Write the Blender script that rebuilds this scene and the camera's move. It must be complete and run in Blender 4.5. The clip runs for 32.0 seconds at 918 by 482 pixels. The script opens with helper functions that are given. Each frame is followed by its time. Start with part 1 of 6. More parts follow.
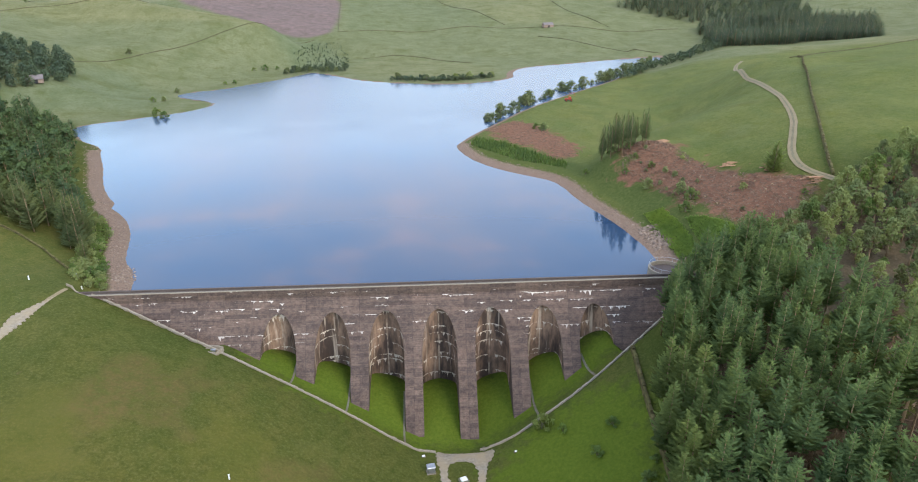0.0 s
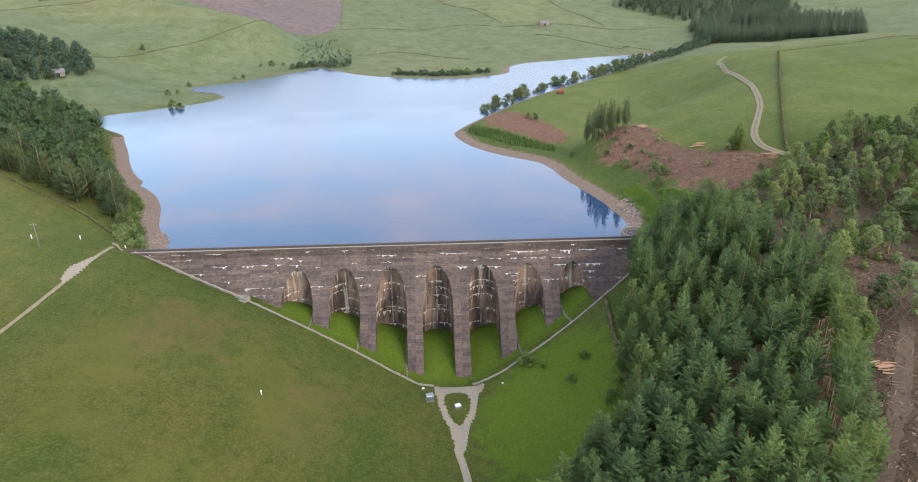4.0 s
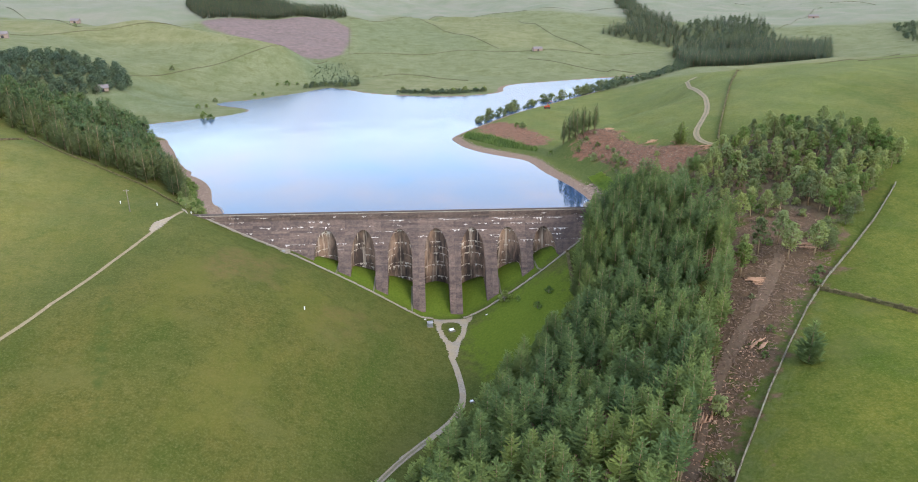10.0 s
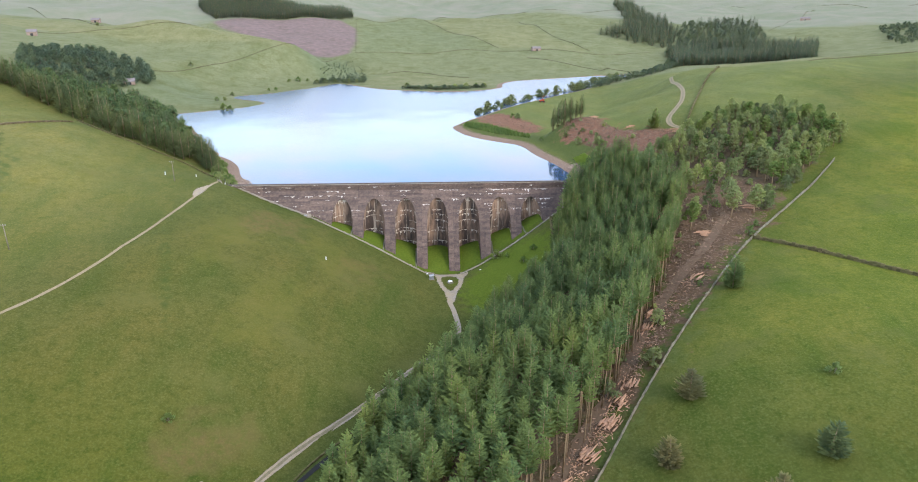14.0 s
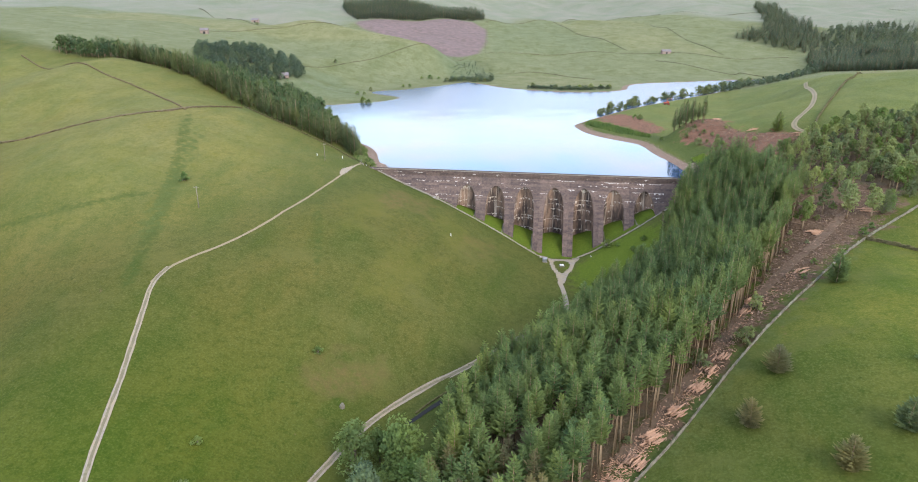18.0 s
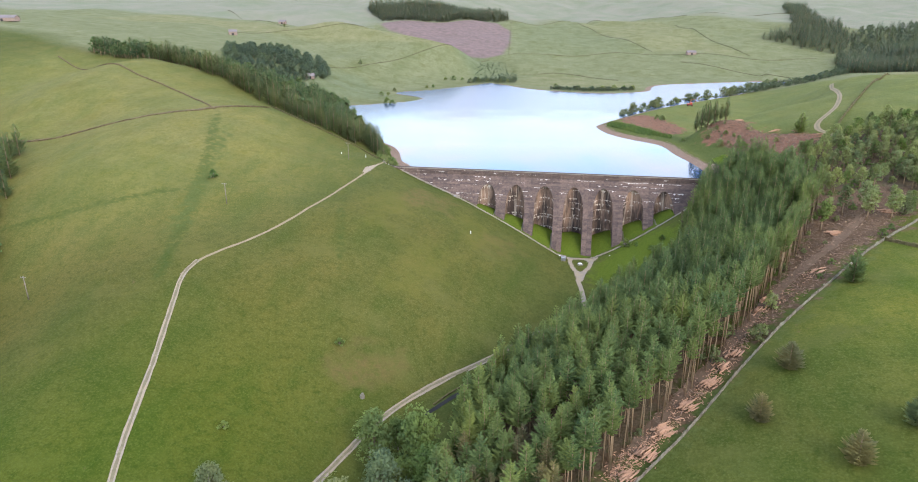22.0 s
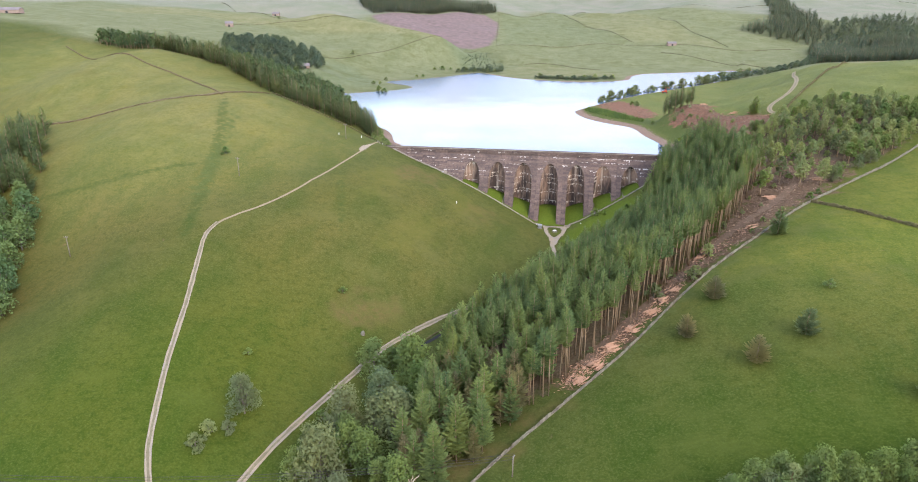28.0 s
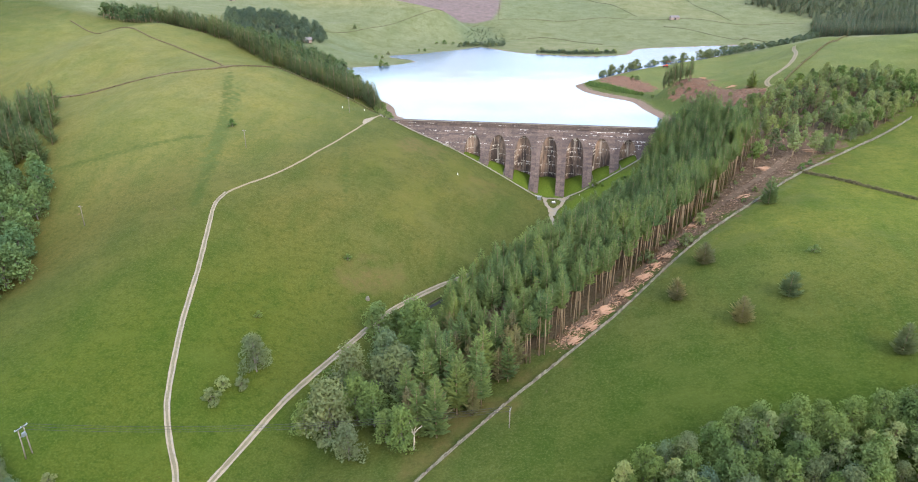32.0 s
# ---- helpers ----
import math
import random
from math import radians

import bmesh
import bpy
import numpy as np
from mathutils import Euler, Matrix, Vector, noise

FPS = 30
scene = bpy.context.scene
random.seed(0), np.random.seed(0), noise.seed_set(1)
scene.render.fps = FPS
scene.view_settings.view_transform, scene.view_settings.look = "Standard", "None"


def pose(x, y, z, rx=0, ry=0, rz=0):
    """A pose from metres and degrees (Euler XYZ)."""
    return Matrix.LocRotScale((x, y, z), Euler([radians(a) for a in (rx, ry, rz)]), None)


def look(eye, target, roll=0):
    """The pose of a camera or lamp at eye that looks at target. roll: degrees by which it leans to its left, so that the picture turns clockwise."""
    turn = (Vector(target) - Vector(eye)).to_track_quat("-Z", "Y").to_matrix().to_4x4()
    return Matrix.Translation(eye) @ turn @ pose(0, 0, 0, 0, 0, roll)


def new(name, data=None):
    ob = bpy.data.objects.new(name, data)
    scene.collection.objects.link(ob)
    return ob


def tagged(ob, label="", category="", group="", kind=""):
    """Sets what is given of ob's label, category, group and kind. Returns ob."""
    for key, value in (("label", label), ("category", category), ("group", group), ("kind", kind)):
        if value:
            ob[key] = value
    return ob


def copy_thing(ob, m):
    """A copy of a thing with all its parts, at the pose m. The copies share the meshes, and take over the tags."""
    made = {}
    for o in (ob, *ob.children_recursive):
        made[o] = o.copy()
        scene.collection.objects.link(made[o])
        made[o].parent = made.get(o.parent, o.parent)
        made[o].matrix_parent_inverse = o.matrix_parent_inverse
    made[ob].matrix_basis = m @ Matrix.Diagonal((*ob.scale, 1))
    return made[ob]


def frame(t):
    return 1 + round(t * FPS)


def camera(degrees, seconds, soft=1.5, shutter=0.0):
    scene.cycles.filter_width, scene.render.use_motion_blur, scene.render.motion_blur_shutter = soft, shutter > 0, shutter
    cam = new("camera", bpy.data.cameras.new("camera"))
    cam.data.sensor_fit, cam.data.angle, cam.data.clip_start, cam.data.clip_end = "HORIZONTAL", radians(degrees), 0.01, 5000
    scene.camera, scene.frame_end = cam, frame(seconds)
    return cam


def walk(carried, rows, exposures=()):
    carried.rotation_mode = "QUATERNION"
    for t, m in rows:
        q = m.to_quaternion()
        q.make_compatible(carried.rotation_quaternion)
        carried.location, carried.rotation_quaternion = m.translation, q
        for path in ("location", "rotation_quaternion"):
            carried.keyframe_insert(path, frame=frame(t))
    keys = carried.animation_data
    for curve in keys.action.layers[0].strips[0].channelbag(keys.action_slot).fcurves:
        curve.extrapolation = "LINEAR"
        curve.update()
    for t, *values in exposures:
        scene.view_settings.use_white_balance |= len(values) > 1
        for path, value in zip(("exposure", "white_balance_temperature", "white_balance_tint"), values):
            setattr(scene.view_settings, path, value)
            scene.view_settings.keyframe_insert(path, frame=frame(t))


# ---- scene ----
cam = camera(70.75, 32.0, 1.05)
PATH = [
    (0, (-4.12, -155.44, 76.32), (1.73, -63.11, 38.35), -0.22),
    (0.5, (-3.95, -158.04, 76.68), (1.90, -65.72, 38.67), -0.18),
    (1, (-4.06, -160.87, 76.76), (1.83, -68.56, 38.77), -0.17),
    (1.5, (-4.22, -164.02, 76.56), (1.71, -71.70, 38.59), -0.17),
    (2, (-4.19, -167.21, 76.27), (1.74, -74.85, 38.38), -0.15),
    (2.5, (-4.20, -170.72, 76.02), (1.67, -78.37, 38.12), -0.20),
    (3, (-4.29, -174.39, 76.05), (1.57, -82.05, 38.11), -0.24),
    (3.5, (-4.36, -178.49, 76.07), (1.49, -86.16, 38.10), -0.25),
    (5.5, (-4.78, -197.15, 75.72), (1.05, -104.83, 37.73), -0.16),
    (6, (-4.72, -202.18, 75.49), (1.08, -109.87, 37.47), -0.18),
    (6.5, (-4.76, -206.93, 75.69), (1.04, -114.63, 37.66), -0.22),
    (7, (-4.83, -211.80, 75.72), (0.91, -119.51, 37.66), -0.23),
    (7.5, (-5.02, -216.59, 75.68), (0.73, -124.29, 37.64), -0.21),
    (8, (-5.29, -221.23, 75.73), (0.55, -128.46, 38.85), -0.18),
    (8.5, (-5.49, -225.93, 75.62), (0.39, -132.45, 40.61), -0.16),
    (9, (-5.68, -230.59, 75.48), (0.23, -136.81, 41.27), -0.13),
    (9.5, (-5.78, -235.45, 75.36), (0.14, -141.66, 41.18), -0.11),
    (10, (-5.90, -240.31, 75.23), (-0.01, -146.53, 41.04), -0.06),
    (10.5, (-5.86, -245.15, 75.02), (0.01, -151.35, 40.88), -0.04),
    (11, (-5.78, -250.02, 74.78), (0.06, -156.18, 40.72), -0.01),
    (11.5, (-5.82, -254.99, 74.48), (-0.01, -161.12, 40.50), -0.00),
    (12, (-5.97, -260.21, 74.15), (-0.17, -166.31, 40.26), 0.01),
    (12.5, (-6.26, -265.57, 73.93), (-0.45, -171.65, 40.08), 0.02),
    (13, (-6.36, -270.88, 74.04), (-0.55, -176.98, 40.15), 0.06),
    (13.5, (-6.36, -276.09, 73.83), (-0.61, -182.18, 39.95), 0.09),
    (15.5, (-6.91, -296.03, 74.21), (-4.91, -201.99, 40.28), 0.17),
    (16, (-6.96, -299.76, 74.39), (-7.07, -205.68, 40.51), 0.21),
    (16.5, (-6.88, -302.51, 74.36), (-8.41, -208.43, 40.50), 0.23),
    (17, (-6.93, -304.56, 74.45), (-10.81, -210.54, 40.61), 0.24),
    (17.5, (-6.91, -305.67, 74.42), (-15.13, -211.91, 40.63), 0.28),
    (18, (-6.67, -306.30, 74.37), (-18.79, -212.94, 40.64), 0.29),
    (18.5, (-6.48, -306.69, 74.50), (-19.58, -213.46, 40.80), 0.24),
    (19, (-6.59, -306.81, 74.64), (-19.98, -213.62, 40.93), 0.22),
    (19.5, (-6.63, -306.83, 74.72), (-21.25, -213.82, 41.02), 0.22),
    (20, (-6.47, -306.89, 74.72), (-22.90, -214.17, 41.06), 0.25),
    (20.5, (-6.06, -307.24, 74.70), (-24.24, -214.84, 41.05), 0.25),
    (21, (-5.60, -307.93, 74.63), (-24.02, -215.56, 41.02), 0.22),
    (21.5, (-5.07, -309.23, 74.65), (-22.18, -216.62, 41.03), 0.20),
    (22, (-4.66, -311.17, 74.70), (-20.27, -218.29, 41.10), 0.15),
    (22.5, (-3.89, -313.52, 74.75), (-19.07, -220.57, 41.12), 0.11),
    (23, (-3.19, -316.49, 74.77), (-18.00, -223.49, 41.13), 0.12),
    (23.5, (-2.47, -319.79, 74.81), (-16.96, -226.74, 41.17), 0.10),
    (24, (-1.51, -323.37, 74.80), (-15.80, -230.29, 41.14), 0.09),
    (24.5, (-0.57, -327.32, 74.82), (-14.66, -234.22, 41.15), 0.12),
    (25, (0.23, -331.31, 74.93), (-13.68, -238.18, 41.25), 0.16),
    (25.5, (0.93, -334.63, 75.07), (-13.01, -241.52, 41.35), 0.16),
    (27.5, (2.92, -344.64, 75.26), (-11.19, -251.79, 40.91), 0.17),
    (28, (3.18, -346.12, 75.25), (-11.02, -253.39, 40.62), 0.16),
    (28.5, (3.48, -347.49, 75.27), (-10.75, -254.89, 40.32), 0.14),
    (29, (3.67, -348.85, 75.30), (-10.55, -256.38, 40.01), 0.12),
    (29.5, (3.93, -350.12, 75.30), (-10.33, -257.81, 39.61), 0.12),
    (30, (4.14, -351.24, 75.33), (-10.16, -259.10, 39.20), 0.13),
    (30.5, (4.38, -352.34, 75.41), (-9.91, -260.39, 38.80), 0.13),
    (31, (4.55, -353.31, 75.46), (-9.74, -261.54, 38.38), 0.13),
    (31.5, (4.76, -354.09, 75.42), (-9.53, -262.50, 37.92), 0.14),
    (32, (5.01, -354.81, 75.47), (-9.32, -263.42, 37.49), 0.11),
]
walk(cam, [(t, look(eye, target, roll)) for t, eye, target, roll in PATH], exposures=[(0, 0.74, 6950, 18), (9, 0.89, 6900, 20), (20, 1.00, 6850, 22), (29.5, 1.15, 7000, 27), (32, 1.20, 6850, 20)])

SUN_HEIGHT, SUN_TURN, SUN_POWER, SUN_SIZE, SKY_STRENGTH = 36.0, 140.0, 1.75, 30.0, 0.15
HIGH_CLOUD, PUFF, CLEAR = (9.1, 9.7, 10.6, 1), (12.5, 10.4, 10.2, 1), (1.20, 2.25, 2.65)
# the height of one cast lift of the dam
LIFT = 1.83


# ---- sky, sun ----
def make_world():
    world = bpy.data.worlds.new("sky")
    scene.world = world
    world.use_nodes = True
    nt = world.node_tree
    bg = nt.nodes["Background"]
    sky = nt.nodes.new("ShaderNodeTexSky")
    sky.sky_type, sky.sun_disc = "NISHITA", False
    sky.sun_elevation, sky.sun_rotation = radians(SUN_HEIGHT), radians(SUN_TURN)
    sky.air_density, sky.dust_density, sky.ozone_density = 1.2, 0.6, 2.0
    co = nt.nodes.new("ShaderNodeTexCoord")
    sep = nt.nodes.new("ShaderNodeSeparateXYZ")
    nt.links.new(co.outputs["Generated"], sep.inputs[0])
    # clouds lie on a level sheet: the direction over its height
    up = nt.nodes.new("ShaderNodeMath"); up.operation = "MAXIMUM"; up.inputs[1].default_value = 0.06
    nt.links.new(sep.outputs["Z"], up.inputs[0])
    div = nt.nodes.new("ShaderNodeVectorMath"); div.operation = "DIVIDE"
    comb = nt.nodes.new("ShaderNodeCombineXYZ")
    for n in ("X", "Y", "Z"):
        nt.links.new(up.outputs[0], comb.inputs[n])
    nt.links.new(co.outputs["Generated"], div.inputs[0])
    nt.links.new(comb.outputs[0], div.inputs[1])
    noi = nt.nodes.new("ShaderNodeTexNoise")
    noi.inputs["Scale"].default_value, noi.inputs["Detail"].default_value, noi.inputs["Roughness"].default_value = 1.3, 6.0, 0.55
    nt.links.new(div.outputs[0], noi.inputs["Vector"])
    cov = nt.nodes.new("ShaderNodeMapRange")
    cov.inputs["From Min"].default_value, cov.inputs["From Max"].default_value = 0.55, 0.72
    low = nt.nodes.new("ShaderNodeMapRange")  # a bright veil of cloud towards the horizon
    low.inputs["From Min"].default_value, low.inputs["From Max"].default_value = 0.12, 0.60
    low.inputs["To Min"].default_value, low.inputs["To Max"].default_value = 0.88, 0.50
    nt.links.new(sep.outputs["Z"], low.inputs["Value"])
    thick = nt.nodes.new("ShaderNodeMapRange")  # the veil is uneven
    thick.inputs["From Min"].default_value, thick.inputs["From Max"].default_value = 0.35, 0.65
    thick.inputs["To Min"].default_value, thick.inputs["To Max"].default_value = 0.55, 1.15
    nt.links.new(noi.outputs["Fac"], thick.inputs["Value"])
    uneven = nt.nodes.new("ShaderNodeMath"); uneven.operation = "MULTIPLY"; uneven.use_clamp = True
    nt.links.new(low.outputs[0], uneven.inputs[0])
    nt.links.new(thick.outputs[0], uneven.inputs[1])
    mix = nt.nodes.new("ShaderNodeMix"); mix.data_type = "RGBA"
    nt.links.new(uneven.outputs[0], mix.inputs["Factor"])
    clear = nt.nodes.new("ShaderNodeVectorMath"); clear.operation = "MULTIPLY"
    clear.inputs[1].default_value = CLEAR
    nt.links.new(sky.outputs[0], clear.inputs[0])
    nt.links.new(clear.outputs[0], mix.inputs["A"])
    mix.inputs["B"].default_value = HIGH_CLOUD
    # small warm puffs under the veil
    puffs = nt.nodes.new("ShaderNodeTexNoise")
    puffs.inputs["Scale"].default_value, puffs.inputs["Detail"].default_value = 2.6, 4.0
    nt.links.new(div.outputs[0], puffs.inputs["Vector"])
    nt.links.new(puffs.outputs["Fac"], cov.inputs["Value"])
    cov.inputs["To Max"].default_value = 0.6
    above = nt.nodes.new("ShaderNodeMapRange")
    above.inputs["From Min"].default_value, above.inputs["From Max"].default_value = 0.24, 0.40
    nt.links.new(sep.outputs["Z"], above.inputs["Value"])
    few = nt.nodes.new("ShaderNodeMath"); few.operation = "MULTIPLY"
    nt.links.new(cov.outputs[0], few.inputs[0])
    nt.links.new(above.outputs[0], few.inputs[1])
    lit = nt.nodes.new("ShaderNodeMix"); lit.data_type = "RGBA"
    nt.links.new(few.outputs[0], lit.inputs["Factor"])
    nt.links.new(mix.outputs["Result"], lit.inputs["A"])
    lit.inputs["B"].default_value = PUFF
    nt.links.new(lit.outputs["Result"], bg.inputs["Color"])
    bg.inputs["Strength"].default_value = SKY_STRENGTH
    sun = new("sun", bpy.data.lights.new("sun", "SUN"))
    sun.data.energy, sun.data.angle, sun.data.color = SUN_POWER, radians(SUN_SIZE), (1.0, 0.90, 0.74)
    a, e = radians(SUN_TURN), radians(SUN_HEIGHT)
    way = Vector((math.sin(a) * math.cos(e), math.cos(a) * math.cos(e), math.sin(e)))
    sun.matrix_world = look(way * 500, (0, 0, 0))


make_world()


# ---- materials ----
def material(name, rough=0.9, spec=0.3):
    m = bpy.data.materials.new(name)
    m.use_nodes = True
    b = m.node_tree.nodes["Principled BSDF"]
    b.inputs["Roughness"].default_value = rough
    b.inputs["Specular IOR Level"].default_value = spec
    return m, m.node_tree, b


def place(nt, kind="Position"):
    if kind == "Position":
        return nt.nodes.new("ShaderNodeNewGeometry").outputs["Position"]
    return nt.nodes.new("ShaderNodeTexCoord").outputs[kind]


def noise_of(nt, vec, scale, detail=4.0, rough=0.55, stretch=None):
    if stretch:
        mp = nt.nodes.new("ShaderNodeMapping")
        mp.inputs["Scale"].default_value = stretch
        nt.links.new(vec, mp.inputs["Vector"])
        vec = mp.outputs[0]
    n = nt.nodes.new("ShaderNodeTexNoise")
    n.inputs["Scale"].default_value, n.inputs["Detail"].default_value, n.inputs["Roughness"].default_value = scale, detail, rough
    nt.links.new(vec, n.inputs["Vector"])
    return n.outputs["Fac"]


def span(nt, value, lo, hi, to_lo=0.0, to_hi=1.0):
    r = nt.nodes.new("ShaderNodeMapRange")
    r.inputs["From Min"].default_value, r.inputs["From Max"].default_value = lo, hi
    r.inputs["To Min"].default_value, r.inputs["To Max"].default_value = to_lo, to_hi
    nt.links.new(value, r.inputs["Value"])
    return r.outputs[0]


def calc(nt, op, a, b):
    n = nt.nodes.new("ShaderNodeMath")
    n.operation = op
    for k, v in enumerate((a, b)):
        if isinstance(v, (int, float)):
            n.inputs[k].default_value = v
        else:
            nt.links.new(v, n.inputs[k])
    return n.outputs[0]


def blend(nt, fac, a, b, kind="MIX"):
    n = nt.nodes.new("ShaderNodeMix")
    n.data_type, n.blend_type = "RGBA", kind
    for sock, v in (("Factor", fac), ("A", a), ("B", b)):
        if isinstance(v, (int, float)):
            n.inputs[sock].default_value = v
        elif isinstance(v, tuple):
            n.inputs[sock].default_value = (*v, 1) if len(v) == 3 else v
        else:
            nt.links.new(v, n.inputs[sock])
    return n.outputs["Result"]


def bump(nt, b, height, strength=0.5, distance=0.1):
    n = nt.nodes.new("ShaderNodeBump")
    n.inputs["Strength"].default_value, n.inputs["Distance"].default_value = strength, distance
    nt.links.new(height, n.inputs["Height"])
    nt.links.new(n.outputs[0], b.inputs["Normal"])


def speckled(name, a, b, fine, coarse, rough=0.9, relief=0.1, kind="Position", c=None, island=False):
    """Two colours by a fine grain, drifting by a coarse one."""
    m, nt, p = material(name, rough, 0.12)
    vec = place(nt, kind)
    f, g = noise_of(nt, vec, fine), noise_of(nt, vec, coarse, 3)
    col = blend(nt, span(nt, f, 0.3, 0.7), a, b)
    col = blend(nt, span(nt, g, 0.35, 0.7), col, c or tuple(0.7 * v for v in a))
    if island:
        rnd = nt.nodes.new("ShaderNodeNewGeometry").outputs["Random Per Island"]
        col = blend(nt, 1.0, col, blend(nt, rnd, (0.6, 0.6, 0.6), (1.25, 1.25, 1.25)), "MULTIPLY")
    nt.links.new(col, p.inputs["Base Color"])
    bump(nt, p, f, 0.6, relief)
    return m


def leaf_material(name, dark, light, sun=(0.16, 0.17, 0.03)):
    """Foliage: light and dark sprays in clumps, each tree a little different; light shines through."""
    m, nt, p = material(name, 0.8, 0.08)
    geo, info = nt.nodes.new("ShaderNodeNewGeometry"), nt.nodes.new("ShaderNodeObjectInfo")
    clump = noise_of(nt, geo.outputs["Position"], 0.55, 3, 0.6)
    mixed = calc(nt, "ADD", calc(nt, "MULTIPLY", geo.outputs["Random Per Island"], 0.35), span(nt, clump, 0.3, 0.7, 0.0, 0.65))
    col = blend(nt, mixed, dark, light)
    col = blend(nt, span(nt, info.outputs["Random"], 0, 1, 0.0, 0.45), col, sun)
    big = noise_of(nt, geo.outputs["Position"], 0.06, 3)
    col = blend(nt, 1.0, col, blend(nt, span(nt, big, 0.35, 0.65), (0.78, 0.84, 0.94), (1.20, 1.13, 0.98)), "MULTIPLY")
    nt.links.new(col, p.inputs["Base Color"])
    through_light = nt.nodes.new("ShaderNodeBsdfTranslucent")
    nt.links.new(blend(nt, 1.0, col, (1.5, 1.5, 1.0), "MULTIPLY"), through_light.inputs["Color"])
    both = nt.nodes.new("ShaderNodeMixShader")
    both.inputs[0].default_value = 0.32
    nt.links.new(p.outputs[0], both.inputs[1])
    nt.links.new(through_light.outputs[0], both.inputs[2])
    nt.links.new(both.outputs[0], nt.nodes["Material Output"].inputs["Surface"])
    return m


def grass_material():
    m, nt, p = material("grass", 0.95, 0.04)
    vec = place(nt)
    big, mid = noise_of(nt, vec, 0.014, 4, 0.6), noise_of(nt, vec, 0.06, 5, 0.65)
    fine, tuft = noise_of(nt, vec, 0.45, 6, 0.7), noise_of(nt, vec, 1.7, 5, 0.75)
    sweep = noise_of(nt, vec, 0.09, 4, 0.6, (1.0, 0.35, 1.0))
    col = blend(nt, span(nt, mid, 0.35, 0.65), (0.044, 0.060, 0.013), (0.067, 0.075, 0.018))
    col = blend(nt, span(nt, big, 0.45, 0.66, 0.0, 0.6), col, (0.086, 0.077, 0.018))
    col = blend(nt, span(nt, sweep, 0.48, 0.68, 0.0, 0.7), col, (0.034, 0.056, 0.010))
    col = blend(nt, span(nt, fine, 0.46, 0.72, 0.0, 0.8), col, (0.028, 0.046, 0.008))
    col = blend(nt, span(nt, tuft, 0.5, 0.7, 0.0, 0.6), col, (0.112, 0.114, 0.042))
    col = blend(nt, span(nt, tuft, 0.32, 0.48, 0.55, 0.0), col, (0.030, 0.048, 0.010))

    def area(name, a, b, scale, col, ragged=0.8, most=1.0):
        att = nt.nodes.new("ShaderNodeAttribute")
        att.attribute_name = name
        n = noise_of(nt, vec, scale, 5, 0.65)
        fac = span(nt, calc(nt, "ADD", att.outputs["Fac"], calc(nt, "MULTIPLY", calc(nt, "SUBTRACT", n, 0.5), ragged)), 0.4, 0.6, 0.0, most)
        return blend(nt, fac, col, blend(nt, span(nt, noise_of(nt, vec, scale * 4, 5, 0.7), 0.35, 0.65), a, b))

    drier = nt.nodes.new("ShaderNodeAttribute")
    drier.attribute_name = "meadow"
    col = blend(nt, drier.outputs["Fac"], col, blend(nt, 1.0, col, blend(nt, span(nt, mid, 0.35, 0.65), (1.36, 1.37, 0.86), (1.57, 1.53, 1.02)), "MULTIPLY"))
    worn = noise_of(nt, vec, 0.035, 5, 0.65, (1.0, 1.6, 1.0))
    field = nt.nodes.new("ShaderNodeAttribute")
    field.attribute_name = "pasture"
    # distant grass, with aerial haze put into its colour as a paler, bluer tint
    hazy_far_grass = blend(nt, span(nt, noise_of(nt, vec, 0.048, 5, 0.7), 0.35, 0.65), (0.100, 0.111, 0.055), (0.147, 0.150, 0.088))
    hazy_far_grass = blend(nt, span(nt, fine, 0.46, 0.72, 0.0, 0.6), hazy_far_grass, (0.076, 0.090, 0.026))
    hazy_far_grass = blend(nt, span(nt, tuft, 0.5, 0.7, 0.0, 0.5), hazy_far_grass, (0.165, 0.168, 0.086))
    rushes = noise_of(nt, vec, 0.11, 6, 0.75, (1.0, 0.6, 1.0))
    hazy_far_grass = blend(nt, span(nt, rushes, 0.54, 0.66, 0.0, 0.75), hazy_far_grass, (0.088, 0.098, 0.036))
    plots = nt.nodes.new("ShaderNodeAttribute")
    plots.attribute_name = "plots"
    hazy_far_grass = blend(nt, 1.0, hazy_far_grass, blend(nt, plots.outputs["Fac"], (0.80, 0.90, 0.86), (1.16, 1.06, 0.92)), "MULTIPLY")
    col = blend(nt, span(nt, field.outputs["Fac"], 0.3, 0.7), col, hazy_far_grass)
    # the middle hillsides take on part of that haze tint
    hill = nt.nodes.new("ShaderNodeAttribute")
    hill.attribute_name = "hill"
    col = blend(nt, calc(nt, "MULTIPLY", hill.outputs["Fac"], 0.40), col, hazy_far_grass)
    col = blend(nt, span(nt, worn, 0.55, 0.70, 0.0, 0.6), col, (0.080, 0.086, 0.024))
    dry = nt.nodes.new("ShaderNodeAttribute")
    dry.attribute_name = "dry"
    col = blend(nt, dry.outputs["Fac"], col, blend(nt, 1.0, col, (1.19, 1.03, 1.02), "MULTIPLY"))
    deep = nt.nodes.new("ShaderNodeAttribute")
    deep.attribute_name = "deep"
    col = blend(nt, deep.outputs["Fac"], col, blend(nt, 1.0, col, (0.75, 0.93, 0.56), "MULTIPLY"))
